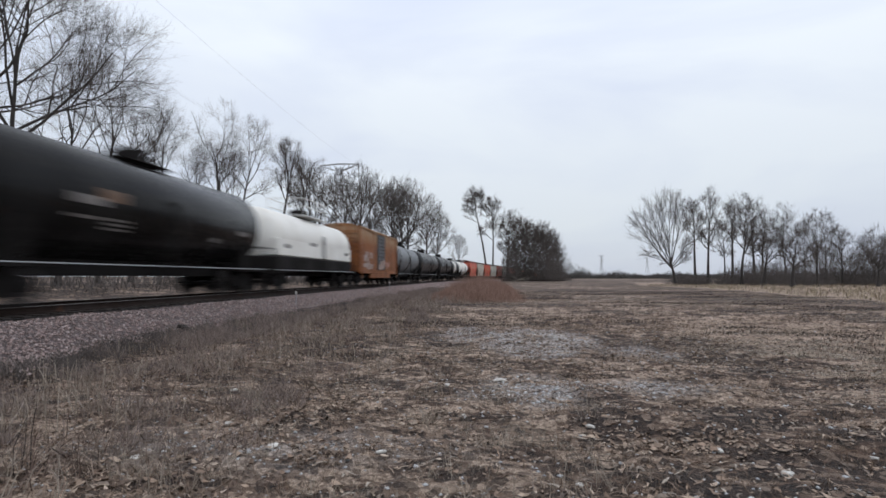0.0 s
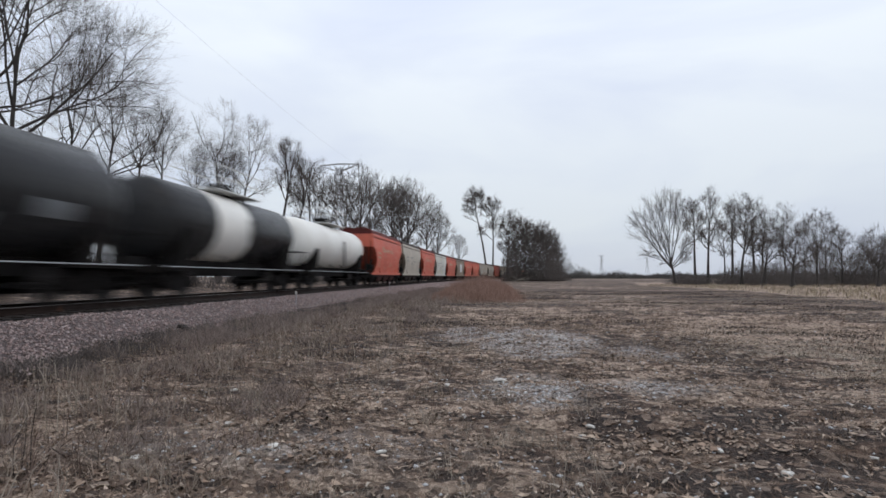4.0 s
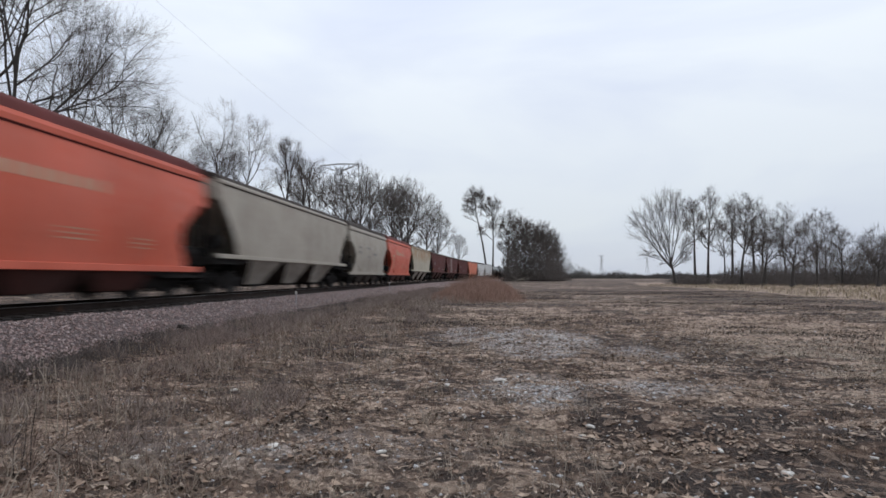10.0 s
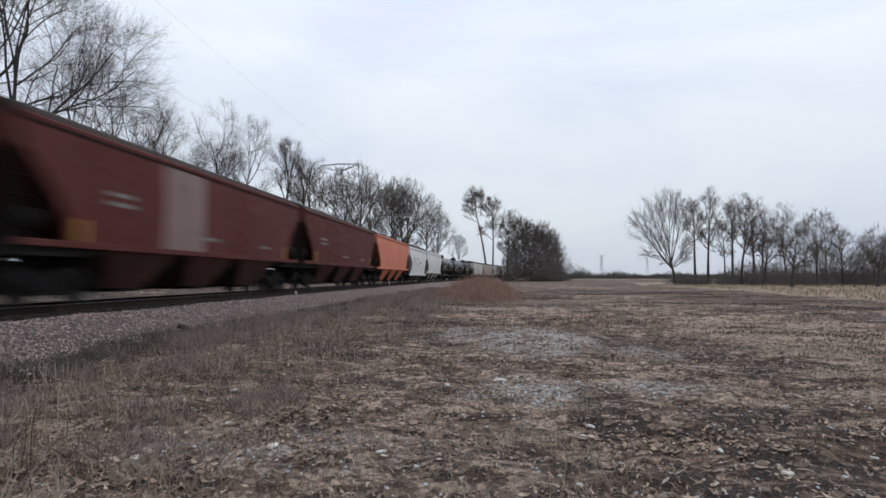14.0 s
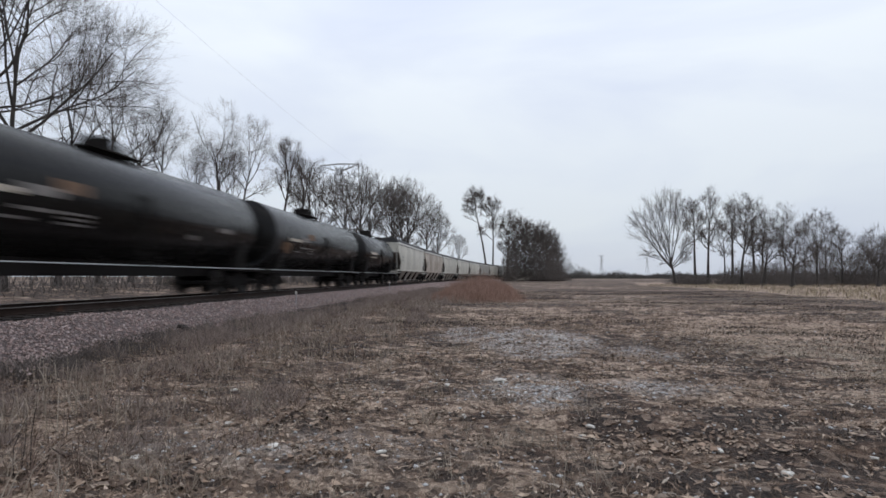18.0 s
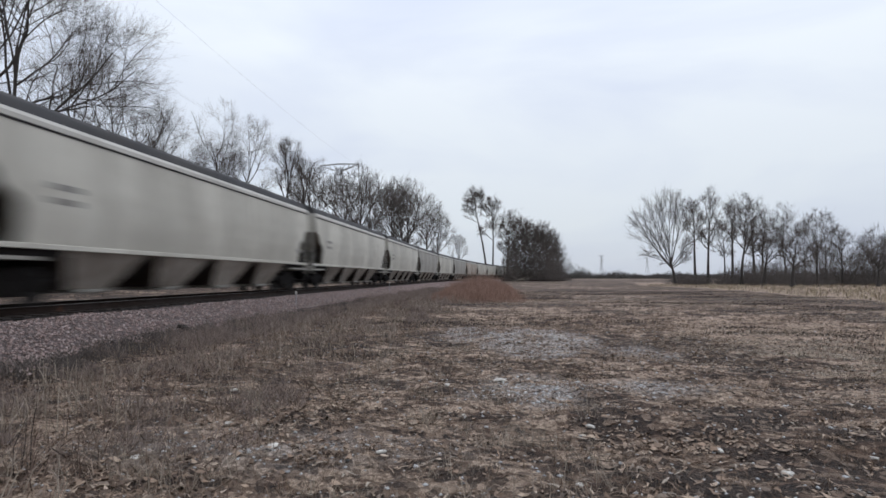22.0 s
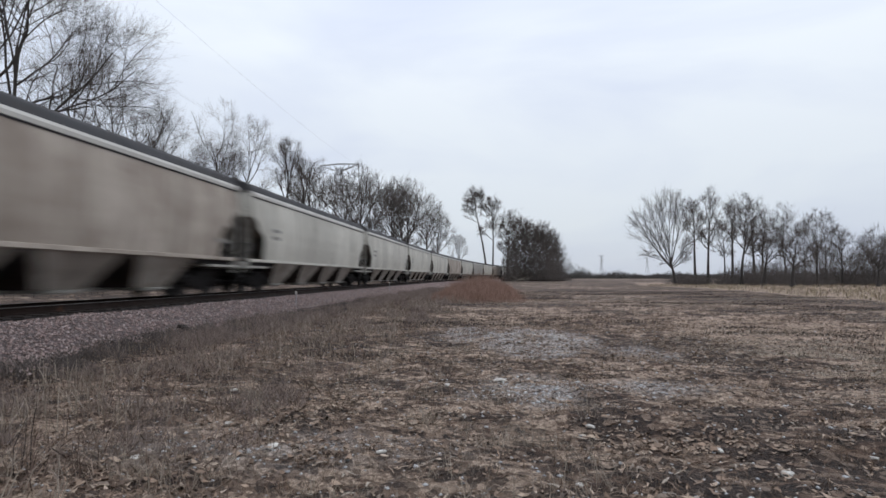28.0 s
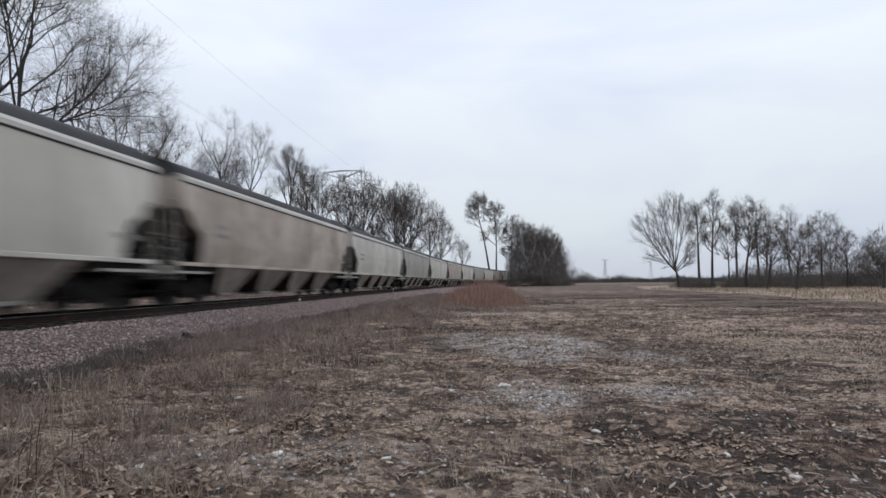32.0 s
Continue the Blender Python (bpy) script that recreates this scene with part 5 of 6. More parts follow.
# (name, style, seed, x, y, height, crown's lean, crown's half width, crown's base, label): each grown for its place
GROWN = (
    ("great", "grand", 3, -24.6, 26.4, 21.0, 0.2, 6.7, 5.6, "tall broad-crowned bare tree close behind the railway", ((10.4, 42, 0.1), (8.0, 52, -0.1), (10.6, -4, 0.1))),
    ("spread", "middle", 12, -29.0, 39.1, 17.2, 1.0, 4.3, 7.6, "bare tree with long arching limbs behind the railway", ((7.8, 58, 0.0), (8.6, 40, 0.2))),
    ("upright", "middle", 5, -27.0, 33.0, 16.4, 0.6, 3.4, 7.0, RAIL_TREE, ()),
    ("pair", "middle", 8, -27.0, 43.6, 15.3, 0.1, 2.5, 8.6, RAIL_TREE, ()),
    ("fan", "middle", 21, -26.0, 51.7, 17.4, -0.5, 2.6, 8.8, "bare tree with a rounded fan crown behind the railway", ()),
    ("leaning", "middle", 14, -27.0, 56.2, 17.8, 1.9, 2.7, 9.0, "leaning bare tree with a rounded crown behind the railway", ()),
    ("thin", "slim", 6, -27.0, 68.4, 17.4, 1.2, 2.6, 9.0, "slender sparse bare tree behind the railway", ()),
    ("wood_a", "dense", 2, -27.0, 111.0, 22.8, 0.0, 5.9, 8.0, WOOD_TREE, ()),
    ("wood_b", "dense", 9, -25.0, 158.0, 27.8, 0.0, 8.0, 8.5, WOOD_TREE, ()),
    ("wood_c", "dense", 17, -22.0, 203.3, 23.6, 0.8, 7.4, 8.0, WOOD_TREE, ()),
    ("lean_tuft", "tuft", 4, -4.0, 204.0, 33.4, -4.4, 5.4, 21.0, "tall sparse leaning bare tree beside the railway bend", ()),
    ("tall_tuft", "tuft", 10, -1.8, 206.0, 31.0, 0.1, 5.6, 14.0, "tall sparse bare tree beside the railway bend", ()),
    ("vase", "elm", 7, 32.3, 108.6, 18.0, -2.5, 6.3, 3.2, "broad fan-shaped bare tree at the field edge", ()),
    ("slim_a", "slim", 1, 38.1, 116.0, 17.6, 0.0, 2.1, 7.2, "slim upright bare tree at the field edge", ()),
    ("slim_b", "slim", 18, 39.1, 112.0, 17.4, 0.4, 3.2, 7.0, "slim upright bare tree at the field edge", ()),
    ("oak_a", "oak", 11, 42.7, 106.0, 16.6, 1.0, 4.3, 4.8, EDGE_TREE, ()),
    ("low_a", "crooked", 13, 44.1, 101.0, 11.9, 1.2, 3.8, 3.6, "low crooked bare tree at the field edge", ()),
    ("low_b", "crooked", 16, 42.6, 88.0, 11.4, 0.1, 3.7, 2.8, "low forked bare tree with crooked limbs at the field edge", ()),
    ("oak_b", "oak", 15, 48.1, 92.0, 11.9, 0.0, 3.2, 3.8, EDGE_TREE, ()),
    ("bush", "shrub", 19, 9.5, 198.0, 24.5, 0.0, 6.2, 1.0, BUSH_TREE, ()),
)
# (name of the tree copied, x, y, height, how wide beside its model, turn)
REPEATED = (
    ("spread", -28.0, 27.5, 20.5, 1.3, 100), ("fan", -33.0, 49.0, 17.6, 1.1, 200), ("pair", -31.5, 57.0, 15.0, 1.2, 80), ("pair", -33.5, 66.0, 17.5, 1.2, 150),
    ("leaning", -34.0, 74.0, 17.0, 1.1, 220), ("fan", -27.0, 80.3, 18.2, 1.15, 100), ("thin", -33.0, 90.4, 19.4, 1.15, 30), ("wood_a", -30.0, 92.0, 18.6, 0.9, 60), ("wood_a", -33.0, 121.0, 23.0, 1.0, 100),
    ("wood_c", -30.0, 133.0, 23.5, 0.85, 120), ("wood_a", -25.5, 136.0, 24.2, 1.0, 190), ("wood_b", -31.0, 183.0, 30.0, 1.0, 70), ("wood_b", -23.0, 184.0, 27.0, 0.9, 160), ("wood_c", -29.0, 160.0, 26.0, 0.9, 240),
    ("wood_c", -15.5, 225.0, 17.0, 0.75, 50),
    ("slim_a", 45.9, 118.0, 17.3, 1.1, 70), ("oak_b", 47.0, 125.0, 14.2, 0.9, 120), ("slim_b", 51.5, 121.5, 17.0, 1.15, 200), ("oak_a", 55.0, 116.0, 15.8, 0.9, 140), ("oak_b", 58.9, 105.0, 10.6, 1.1, 60),
    ("low_a", 56.6, 92.0, 8.3, 1.05, 40), ("oak_a", 60.0, 112.0, 12.4, 0.95, 250), ("low_b", 66.0, 108.0, 9.5, 1.1, 130), ("oak_b", 63.5, 98.5, 8.8, 1.2, 300), ("oak_a", 72.0, 118.0, 11.0, 1.1, 20),
    ("low_a", 74.0, 108.0, 9.0, 1.2, 220), ("oak_b", 84.0, 118.0, 9.6, 1.2, 90), ("slim_b", 57.5, 132.0, 15.5, 1.2, 310), ("oak_a", 64.5, 128.0, 13.2, 1.0, 80),
    ("bush", 4.6, 201.0, 14.0, 0.9, 70), ("slim_b", 3.2, 205.0, 23.6, 1.25, 50), ("oak_a", 6.6, 204.0, 25.2, 1.15, 130), ("bush", 14.2, 197.0, 22.6, 0.95, 140), ("bush", 17.8, 200.5, 19.6, 0.9, 210), ("bush", 20.6, 204.0, 14.5, 0.85, 280), ("bush", 12.2, 209.0, 24.0, 1.0, 20), ("bush", 18.6, 212.0, 20.5, 0.9, 320),
)


def make_trees():
    made = {}
    for name, style, seed, x, y, h, cx, rx, base, label, limbs in GROWN:
        ob = make_tree(seed, style, h, cx, rx, base, limbs)
        ob.location, ob.rotation_euler = (x, y, ground_z(x, y)), (0, 0, math.atan2(-x, y))
        tagged(ob, label, "tree", "bare trees")
        made[name] = (ob, h, label)
    for name, x, y, h, wide, turn in REPEATED:
        model, h0, label = made[name]
        ob = copy_thing(model, pose(x, y, ground_z(x, y), 0, 0, turn))
        k = h / h0
        ob.scale = (k * wide, k * wide, k)
        if name not in ("great", "wood_a", "wood_b", "wood_c", "bush"):
            label = RAIL_TREE if x < 0 else EDGE_TREE
        tagged(ob, label, "tree", "bare trees")


make_trees()


# ---- distant things ----
def lattice_tower(label):
    tw = new("transmission_tower")
    tagged(tw, label, "pylon", "transmission towers")
    H, b, t = 36.0, 3.6, 0.7

    def half_at(z):
        return b + (t - b) * min(1.0, z / 26.0)
    fm, br = Form(), Form()
    zs = [0, 5, 10, 14.5, 18.5, 22, 25, 28, 31, 34]
    for sx, sy in ((1, 1), (1, -1), (-1, 1), (-1, -1)):
        for z0, z1 in zip(zs, zs[1:]):
            fm.tube((sx * half_at(z0), sy * half_at(z0), z0), (sx * half_at(z1), sy * half_at(z1), z1), 0.15, n=4)
    for z0, z1 in zip(zs, zs[1:]):
        h0, h1 = half_at(z0), half_at(z1)
        for sgn in (-1, 1):
            br.tube((-h0, sgn * h0, z0), (h1, sgn * h1, z1), 0.085, n=3)
            br.tube((h0, sgn * h0, z0), (-h1, sgn * h1, z1), 0.085, n=3)
            br.tube((sgn * h0, -h0, z0), (sgn * h1, h1, z1), 0.085, n=3)
            br.tube((sgn * h0, h0, z0), (sgn * h1, -h1, z1), 0.085, n=3)
    part("leg", fm, MAT["galv"], tw)
    part("bracing", br, MAT["galv"], tw)
    for z, w in ((34.0, 6.3), (27.5, 4.5)):
        arm = Form()
        for sgn in (-1, 1):
            for sy in (-0.6, 0.6):
                arm.tube((0, sy, z + 0.9), (sgn * w, 0, z + 0.6), 0.15, n=4)
                arm.tube((sgn * 0.6, sy, z - 1.3), (sgn * w, 0, z + 0.6), 0.15, n=4)
            for k in (0.3, 0.55, 0.8):
                arm.tube((sgn * w * k, 0, z + 0.9 - 0.3 * k), (sgn * w * (k - 0.12), 0, z - 1.3 + 1.9 * k), 0.085, n=3)
        part("crossarm", arm, MAT["galv"], tw)
        ins = Form()
        for x in (-w, w):
            for i in range(5):
                ins.lathe([(0, 0.05), (0.1, 0.16), (0.18, 0.05)], (x, 0, z + 0.5 - 0.25 * (i + 1)), (0, 0, 1), 8)
        part("insulator", ins, MAT["galv"], tw)
    return tw


def make_power_line():
    tower = lattice_tower("grey steel lattice transmission tower behind the trees")
    tower.location = (-47.6, 168.0, 0.6)
    tower.rotation_euler = (0, 0, radians(-8))
    for x, y, s, a in ((161, 920, 1.0, 30), (245, 978, 0.95, 30)):
        tw = copy_thing(tower, pose(x, y, 0, 0, 0, a))
        tw.scale = (s, s, s)
        tw["label"] = "distant grey lattice transmission tower on the horizon"
    for x0, x1, z in ((-41.4, -15.5, 34.6), (-53.8, -28.0, 34.6), (-43.2, -17.5, 28.1), (-52.0, -26.5, 28.1)):
        cu = bpy.data.curves.new("power_cable", "CURVE")
        cu.dimensions, cu.bevel_depth, cu.bevel_resolution = "3D", 0.007, 1
        sp = cu.splines.new("POLY")
        sp.points.add(40)
        for i, p in enumerate(sp.points):
            t = i / 40
            p.co = (x0 + (x1 - x0) * t, 168.0 - 330.0 * t, z - 7.5 * 4 * t * (1 - t), 1)
        cu.materials.append(MAT["gap"])
        tagged(new("power_cable", cu), "thin dark overhead power cable", "cable", "overhead cables")


make_power_line()


def twig_cloud(rng, n, cx, cy, rx, ry, h0, h1, length, thick):
    """Upright leaning twigs scattered over an oval of ground, as an array of segments."""
    out = np.zeros((n, 8))
    a = rng.random(n) * 2 * math.pi
    r = np.sqrt(rng.random(n))
    x, y = cx + rx * r * np.cos(a), cy + ry * r * np.sin(a)
    z = h0 + (h1 - h0) * rng.random(n) ** 1.9 * (1 - 0.6 * r ** 2)
    d = np.stack([rng.normal(0, 0.45, n), rng.normal(0, 0.45, n), 0.5 + rng.random(n)], axis=1)
    d /= np.linalg.norm(d, axis=1, keepdims=True)
    ln = length * (0.4 + rng.random(n))
    out[:, 0:3] = np.stack([x, y, z], axis=1)
    out[:, 3:6] = out[:, 0:3] + d * ln[:, None]
    out[:, 6], out[:, 7] = thick * 1.25, thick * 0.3
    return out


def make_thickets():
    rng = np.random.default_rng(4)
    segs = []
    for i in range(46):
        t = i / 45
        segs.append(twig_cloud(rng, int(360 + 700 * t), 36 + 57 * t + rng.normal(0, 2), 112 - 8 * t + rng.normal(0, 5), 3.5, 3.5, 0, min(9.5, 0.2 + 17 * t) + 1.5 * rng.random(), 1.3, 0.026))
    ob = new("thicket", spike_mesh("thicket", np.concatenate(segs), MAT["brush"]))
    tagged(ob, "dark leafless brush under the trees at the field edge", "thicket", kind="stuff")
    segs = []
    for i in range(26):
        t = i / 25
        segs.append(twig_cloud(rng, 560, 3.0 + 18.5 * t, 196 + rng.normal(0, 5), 2.6, 3.0, 0, 14 - 10 * abs(t - 0.35) + rng.random() * 6, 2.2, 0.022))
    ob = new("thicket", spike_mesh("thicket", np.concatenate(segs), MAT["brush"]))
    tagged(ob, "dense dark leafless thicket beside the railway bend", "thicket", kind="stuff")
    segs = []
    for i in range(60):
        t = i / 59
        segs.append(twig_cloud(rng, int(250 + 350 * t), -23 - 4 * rng.random() + 3 * t, 22 + 215 * t, 4.0, 4.0, 0.0, 3.0 + 11 * t * (1.15 - t) + rng.random() * 2, 1.5, 0.02 + 0.016 * t))
    ob = new("thicket", spike_mesh("thicket", np.concatenate(segs), MAT["brush"]))
    tagged(ob, "leafless undergrowth along the far side of the railway", "thicket", kind="stuff")
    segs = []
    for i in range(150):
        t = i / 149
        x = -20 + 620 * t
        y = 520 - 160 * t + rng.normal(0, 18)
        h = 3.2 + 1.6 * math.sin(i * 0.7) + 1.2 * rng.random() + (8.5 * math.exp(-((t - 0.12) / 0.05) ** 2) if i % 3 else 0)
        segs.append(twig_cloud(rng, 330, x, y, 8, 8, 0, h, 2.2, 0.15))
    ob = new("far_woods", spike_mesh("far_woods", np.concatenate(segs), MAT["farwood"]))
    tagged(ob, "low dark line of bare woods on the horizon", "woods", kind="stuff")


make_thickets()


# ---- ground cover ----
def blades(rng, x, y, h, w, lean, mat, name, label, category="grass"):
    n = len(x)
    z = np.array([ground_z(a, b) for a, b in zip(x, y)]) - 0.01
    turn = rng.random(n) * 2 * math.pi
    cx, sy = np.cos(turn) * w / 2, np.sin(turn) * w / 2
    la = rng.random(n) * 2 * math.pi
    ld = np.abs(rng.normal(0, lean, n)) * h
    lx, ly = np.cos(la) * ld, np.sin(la) * ld
    v = np.zeros((n, 5, 3))
    v[:, 0] = np.stack([x - cx, y - sy, z], 1)
    v[:, 1] = np.stack([x + cx, y + sy, z], 1)
    v[:, 2] = np.stack([x - cx * 0.8 + lx * 0.4, y - sy * 0.8 + ly * 0.4, z + h * 0.6], 1)
    v[:, 3] = np.stack([x + cx * 0.8 + lx * 0.4, y + sy * 0.8 + ly * 0.4, z + h * 0.6], 1)
    v[:, 4] = np.stack([x + lx, y + ly, z + h * np.clip(1 - 0.5 * (ld / np.maximum(h, 1e-3)) ** 2, 0.35, 1)], 1)
    base = (np.arange(n) * 5)[:, None]
    loops = np.concatenate([base + np.array([[0, 1, 3, 2]]), base + np.array([[2, 3, 4]])], axis=1).ravel()
    sizes = np.tile([4, 3], n)
    ob = new(name, quick_mesh(name, v.reshape(-1, 3), loops, sizes, mat))
    return tagged(ob, label, category, kind="stuff")


def make_ground_cover():
    rng = np.random.default_rng(7)

    def spread(n, x0, x1, y0, y1, power=1.5):
        y = y0 + (y1 - y0) * rng.random(n) ** power
        x = x0 + (x1 - x0) * rng.random(n)
        return x, y

    def clumped(n, x0, x1, y0, y1, size, per, power=1.5):
        k = max(1, n // per)
        cx, cy = spread(k, x0, x1, y0, y1, power)
        i = rng.integers(0, k, n)
        return cx[i] + rng.normal(0, size, n), cy[i] + rng.normal(0, size, n)

    def keep(x, y, h, w, lo=3.1):
        u = np.array([beside(a, b) for a, b in zip(x, y)])
        ok = u > lo
        return x[ok], y[ok], h[ok], w[ok]

    # short dead turf
    n = 30000
    x, y = clumped(n, -7, 9.5, 3.2, 18, 0.13, 30, 1.6)
    h, w = rng.uniform(0.03, 0.14, n), rng.uniform(0.003, 0.007, n)
    blades(rng, *keep(x, y, h, w), 2.2, MAT["grass"], "dead_turf", "short flattened dead grass on the meadow")
    n = 7000
    x, y = clumped(n, -6, 26, 14, 60, 0.5, 40, 1.4)
    h, w = rng.uniform(0.03, 0.11, n), rng.uniform(0.010, 0.020, n)
    blades(rng, *keep(x, y, h, w), 1.6, MAT["grass"], "dead_turf", "short flattened dead grass further out on the meadow")
    # weedy verge beside the ballast
    n = 19000
    x, y = clumped(n, -8.6, -2.4, 4.0, 46, 0.26, 60, 1.5)
    x -= 0.5 * (rng.random(n) ** 2)
    h, w = rng.uniform(0.05, 0.36, n) ** 1.25, rng.uniform(0.004, 0.011, n) * (1 + y / 30)
    blades(rng, *keep(x, y, h, w), 2.3, MAT["verge"], "dry_weeds", "dry brown weeds along the ballast shoulder")
    n = 2600
    x, y = clumped(n, -8.0, -2.0, 5, 40, 0.22, 16, 1.3)
    h, w = rng.uniform(0.15, 0.55, n), rng.uniform(0.004, 0.008, n) * (1 + y / 25)
    blades(rng, *keep(x, y, h, w, 3.4), 0.6, MAT["palestem"], "tall_weeds", "thin pale dry weed stems beside the track")
    puffs = []
    for _ in range(130):
        py = 4.6 + 42 * rng.random() ** 1.5
        px = -8.3 + rng.random() * (5.6 if py > 8 else 6.4)
        if beside(px, py) < 3.0:
            continue
        r, ht = rng.uniform(0.18, 0.55), rng.uniform(0.10, 0.38)
        p = twig_cloud(rng, int(110 + 120 * r), px, py, r, r, 0.0, ht, 0.16, 0.0028 + 0.00016 * py)
        p[:, [2, 5]] += ground_z(px, py) - 0.03
        p[:, 3:5] += rng.normal(0, 0.05, (len(p), 2))
        puffs.append(p)
    ob = new("weed_brush", spike_mesh("weed_brush", np.concatenate(puffs), MAT["fuzz"]))
    tagged(ob, "fuzzy grey-brown dead weeds in low clumps on the verge", "weeds", kind="stuff")
    puffs = []
    for _ in range(170):
        py = 7.0 + 31 * rng.random() ** 1.4
        px = TRACK_X + 2.85 + abs(rng.normal(0, 0.55))
        r, ht = rng.uniform(0.15, 0.5), rng.uniform(0.08, 0.34)
        p = twig_cloud(rng, int(90 + 120 * r), px, py, r, r * 1.3, 0.0, ht, 0.14, 0.003 + 0.00016 * py)
        p[:, [2, 5]] += ground_z(px, py) - 0.02
        p[:, 3:5] += rng.normal(0, 0.05, (len(p), 2))
        puffs.append(p)
    ob = new("toe_weeds", spike_mesh("toe_weeds", np.concatenate(puffs), MAT["brush"]))
    tagged(ob, "dark brown dead weeds at the foot of the ballast", "weeds", kind="stuff")
    puffs = []
    for _ in range(210):
        py = 13.0 + 58 * rng.random() ** 1.3
        u = 3.1 + abs(rng.normal(0, 1.0))
        p0 = on_track(py, u)
        px = p0.x
        r, ht = rng.uniform(0.25, 0.7), rng.uniform(0.16, 0.46) * min(1.0, 0.35 + py / 45)
        p = twig_cloud(rng, int(120 + 90 * r), px, py, r, r * 1.6, 0.0, ht, 0.20, 0.0030 + 0.00018 * py)
        p[:, [2, 5]] += ground_z(px, py) - 0.03
        p[:, 3:5] += rng.normal(0, 0.06, (len(p), 2))
        puffs.append(p)
    ob = new("bank_weeds", spike_mesh("bank_weeds", np.concatenate(puffs), MAT["fuzz"]))
    tagged(ob, "wispy mauve-brown dead weeds on the bank below the ballast", "weeds", kind="stuff")
    n = 3600
    x, y = clumped(n, -6.5, 1.0, 3.8, 12, 0.10, 30, 1.4)
    h, w = rng.uniform(0.08, 0.28, n), rng.uniform(0.003, 0.006, n)
    blades(rng, *keep(x, y, h, w), 1.0, MAT["palestem"], "grass_tufts", "straw-coloured upright grass tufts")
    # russet tall grass where the line bends away
    n = 26000
    x, y = clumped(n, -5.2, 1.8, 34, 74, 0.5, 40, 1.0)
    edge = np.clip(1 - ((x + 1.6) / 3.6) ** 2, 0.10, 1) * np.clip(1 - ((y - 54) / 22) ** 2, 0.15, 1)
    h, w = (0.15 + 0.85 * rng.random(n) ** 1.6) * 2.5 * edge, rng.uniform(0.008, 0.020, n)
    blades(rng, *keep(x, y, h, w, 4.5), 0.55, MAT["rustgrass"], "russet_grass", "tall russet dry grass beside the track")
    # corn stubble on the field
    n = 24000
    x, y = clumped(n, 19, 110, 28, 108, 0.28, 5, 1.3)
    ok = np.array([field(a, b) for a, b in zip(x, y)])
    x, y = x[ok], y[ok]
    y = np.round(y / 0.76) * 0.76 + rng.normal(0, 0.08, len(y))
    blades(rng, x, y, rng.uniform(0.12, 0.62, len(x)), rng.uniform(0.025, 0.075, len(x)), 0.7, MAT["straw"], "corn_stubble", "pale cut corn stubble on the field", "stubble")
    # dead leaves
    n = 84000
    x, y = clumped(n, -8.3, 12, 3.3, 24, 0.22, 12, 1.6)
    ok = np.array([beside(a, b) for a, b in zip(x, y)]) > 2.9
    drift = np.array([noise.noise((a * 0.55, b * 0.8, 3.0)) + 0.6 * noise.noise((a * 1.7, b * 2.2, 8.0)) for a, b in zip(x, y)])
    ok &= (drift > -0.02) | (rng.random(n) < 0.22)
    x, y = x[ok], y[ok]
    n = len(x)
    z = np.array([ground_z(a, b) for a, b in zip(x, y)])
    size = rng.uniform(0.018, 0.080, n) * rng.uniform(0.35, 1.0, n)
    slim = rng.uniform(0.25, 1.0, n)
    t = rng.random(n) * 2 * math.pi
    c, s = np.cos(t), np.sin(t)
    v = np.zeros((n, 6, 3))
    for k, (px, py, up) in enumerate(((-1, 0, 0.5), (-0.25, -0.5, 0.15), (-0.25, 0.5, 0.45), (0.4, -0.42, 0.3), (0.4, 0.42, 0.1), (1, 0, 0.6))):
        lift = up * size * rng.uniform(0.2, 1.1, n)
        v[:, k] = np.stack([x + (px * c - py * slim * s) * size, y + (px * s + py * slim * c) * size, z + 0.008 + lift], 1)
    base = (np.arange(n) * 6)[:, None]
    loops = np.concatenate([base + np.array([[0, 1, 2]]), base + np.array([[1, 3, 4, 2]]), base + np.array([[3, 5, 4]])], axis=1).ravel()
    ob = new("leaf_litter", quick_mesh("leaf_litter", v.reshape(-1, 3), loops, np.tile([3, 4, 3], n), MAT["leaf"]))
    tagged(ob, "curled grey-brown dead leaves scattered on the grass", "leaves", kind="stuff")
    # dark low scrub and pale matted straw in streaks over the middle of the meadow
    def streaky(n, x0, x1, y0, y1, per, lo):
        k = n // per
        cx, cy = spread(4 * k, x0, x1, y0, y1, 1.25)
        grain = np.array([noise.noise((a * 0.16, b * 0.34, lo)) + 0.6 * noise.noise((a * 0.5, b * 1.1, lo + 3)) for a, b in zip(cx, cy)])
        grain -= np.array([3.0 * cover(a, b)[0] for a, b in zip(cx, cy)])
        best = np.argsort(-grain)[:k]
        i = rng.choice(best, n)
        far = 0.6 + cy[i] / 30
        return cx[i] + rng.normal(0, 0.45, n) * far, cy[i] + rng.normal(0, 0.13, n) * far

    n = 26000
    x, y = streaky(n, -5, 24, 9, 62, 60, 1.0)
    h, w = rng.uniform(0.03, 0.12, n), rng.uniform(0.008, 0.018, n) * (1 + y / 25)
    blades(rng, *keep(x, y, h, w, 4.5), 1.5, MAT["scrub"], "low_scrub", "low dark matted weeds in streaks over the meadow")
    n = 20000
    x, y = streaky(n, -3, 24, 9, 50, 60, 6.0)
    h, w = rng.uniform(0.02, 0.06, n), rng.uniform(0.007, 0.014, n) * (1 + y / 25)
    blades(rng, *keep(x, y, h, w, 4.5), 2.6, MAT["straw_mat"], "straw_mat", "pale flattened straw in streaks over the meadow", "straw")
    n = 22000
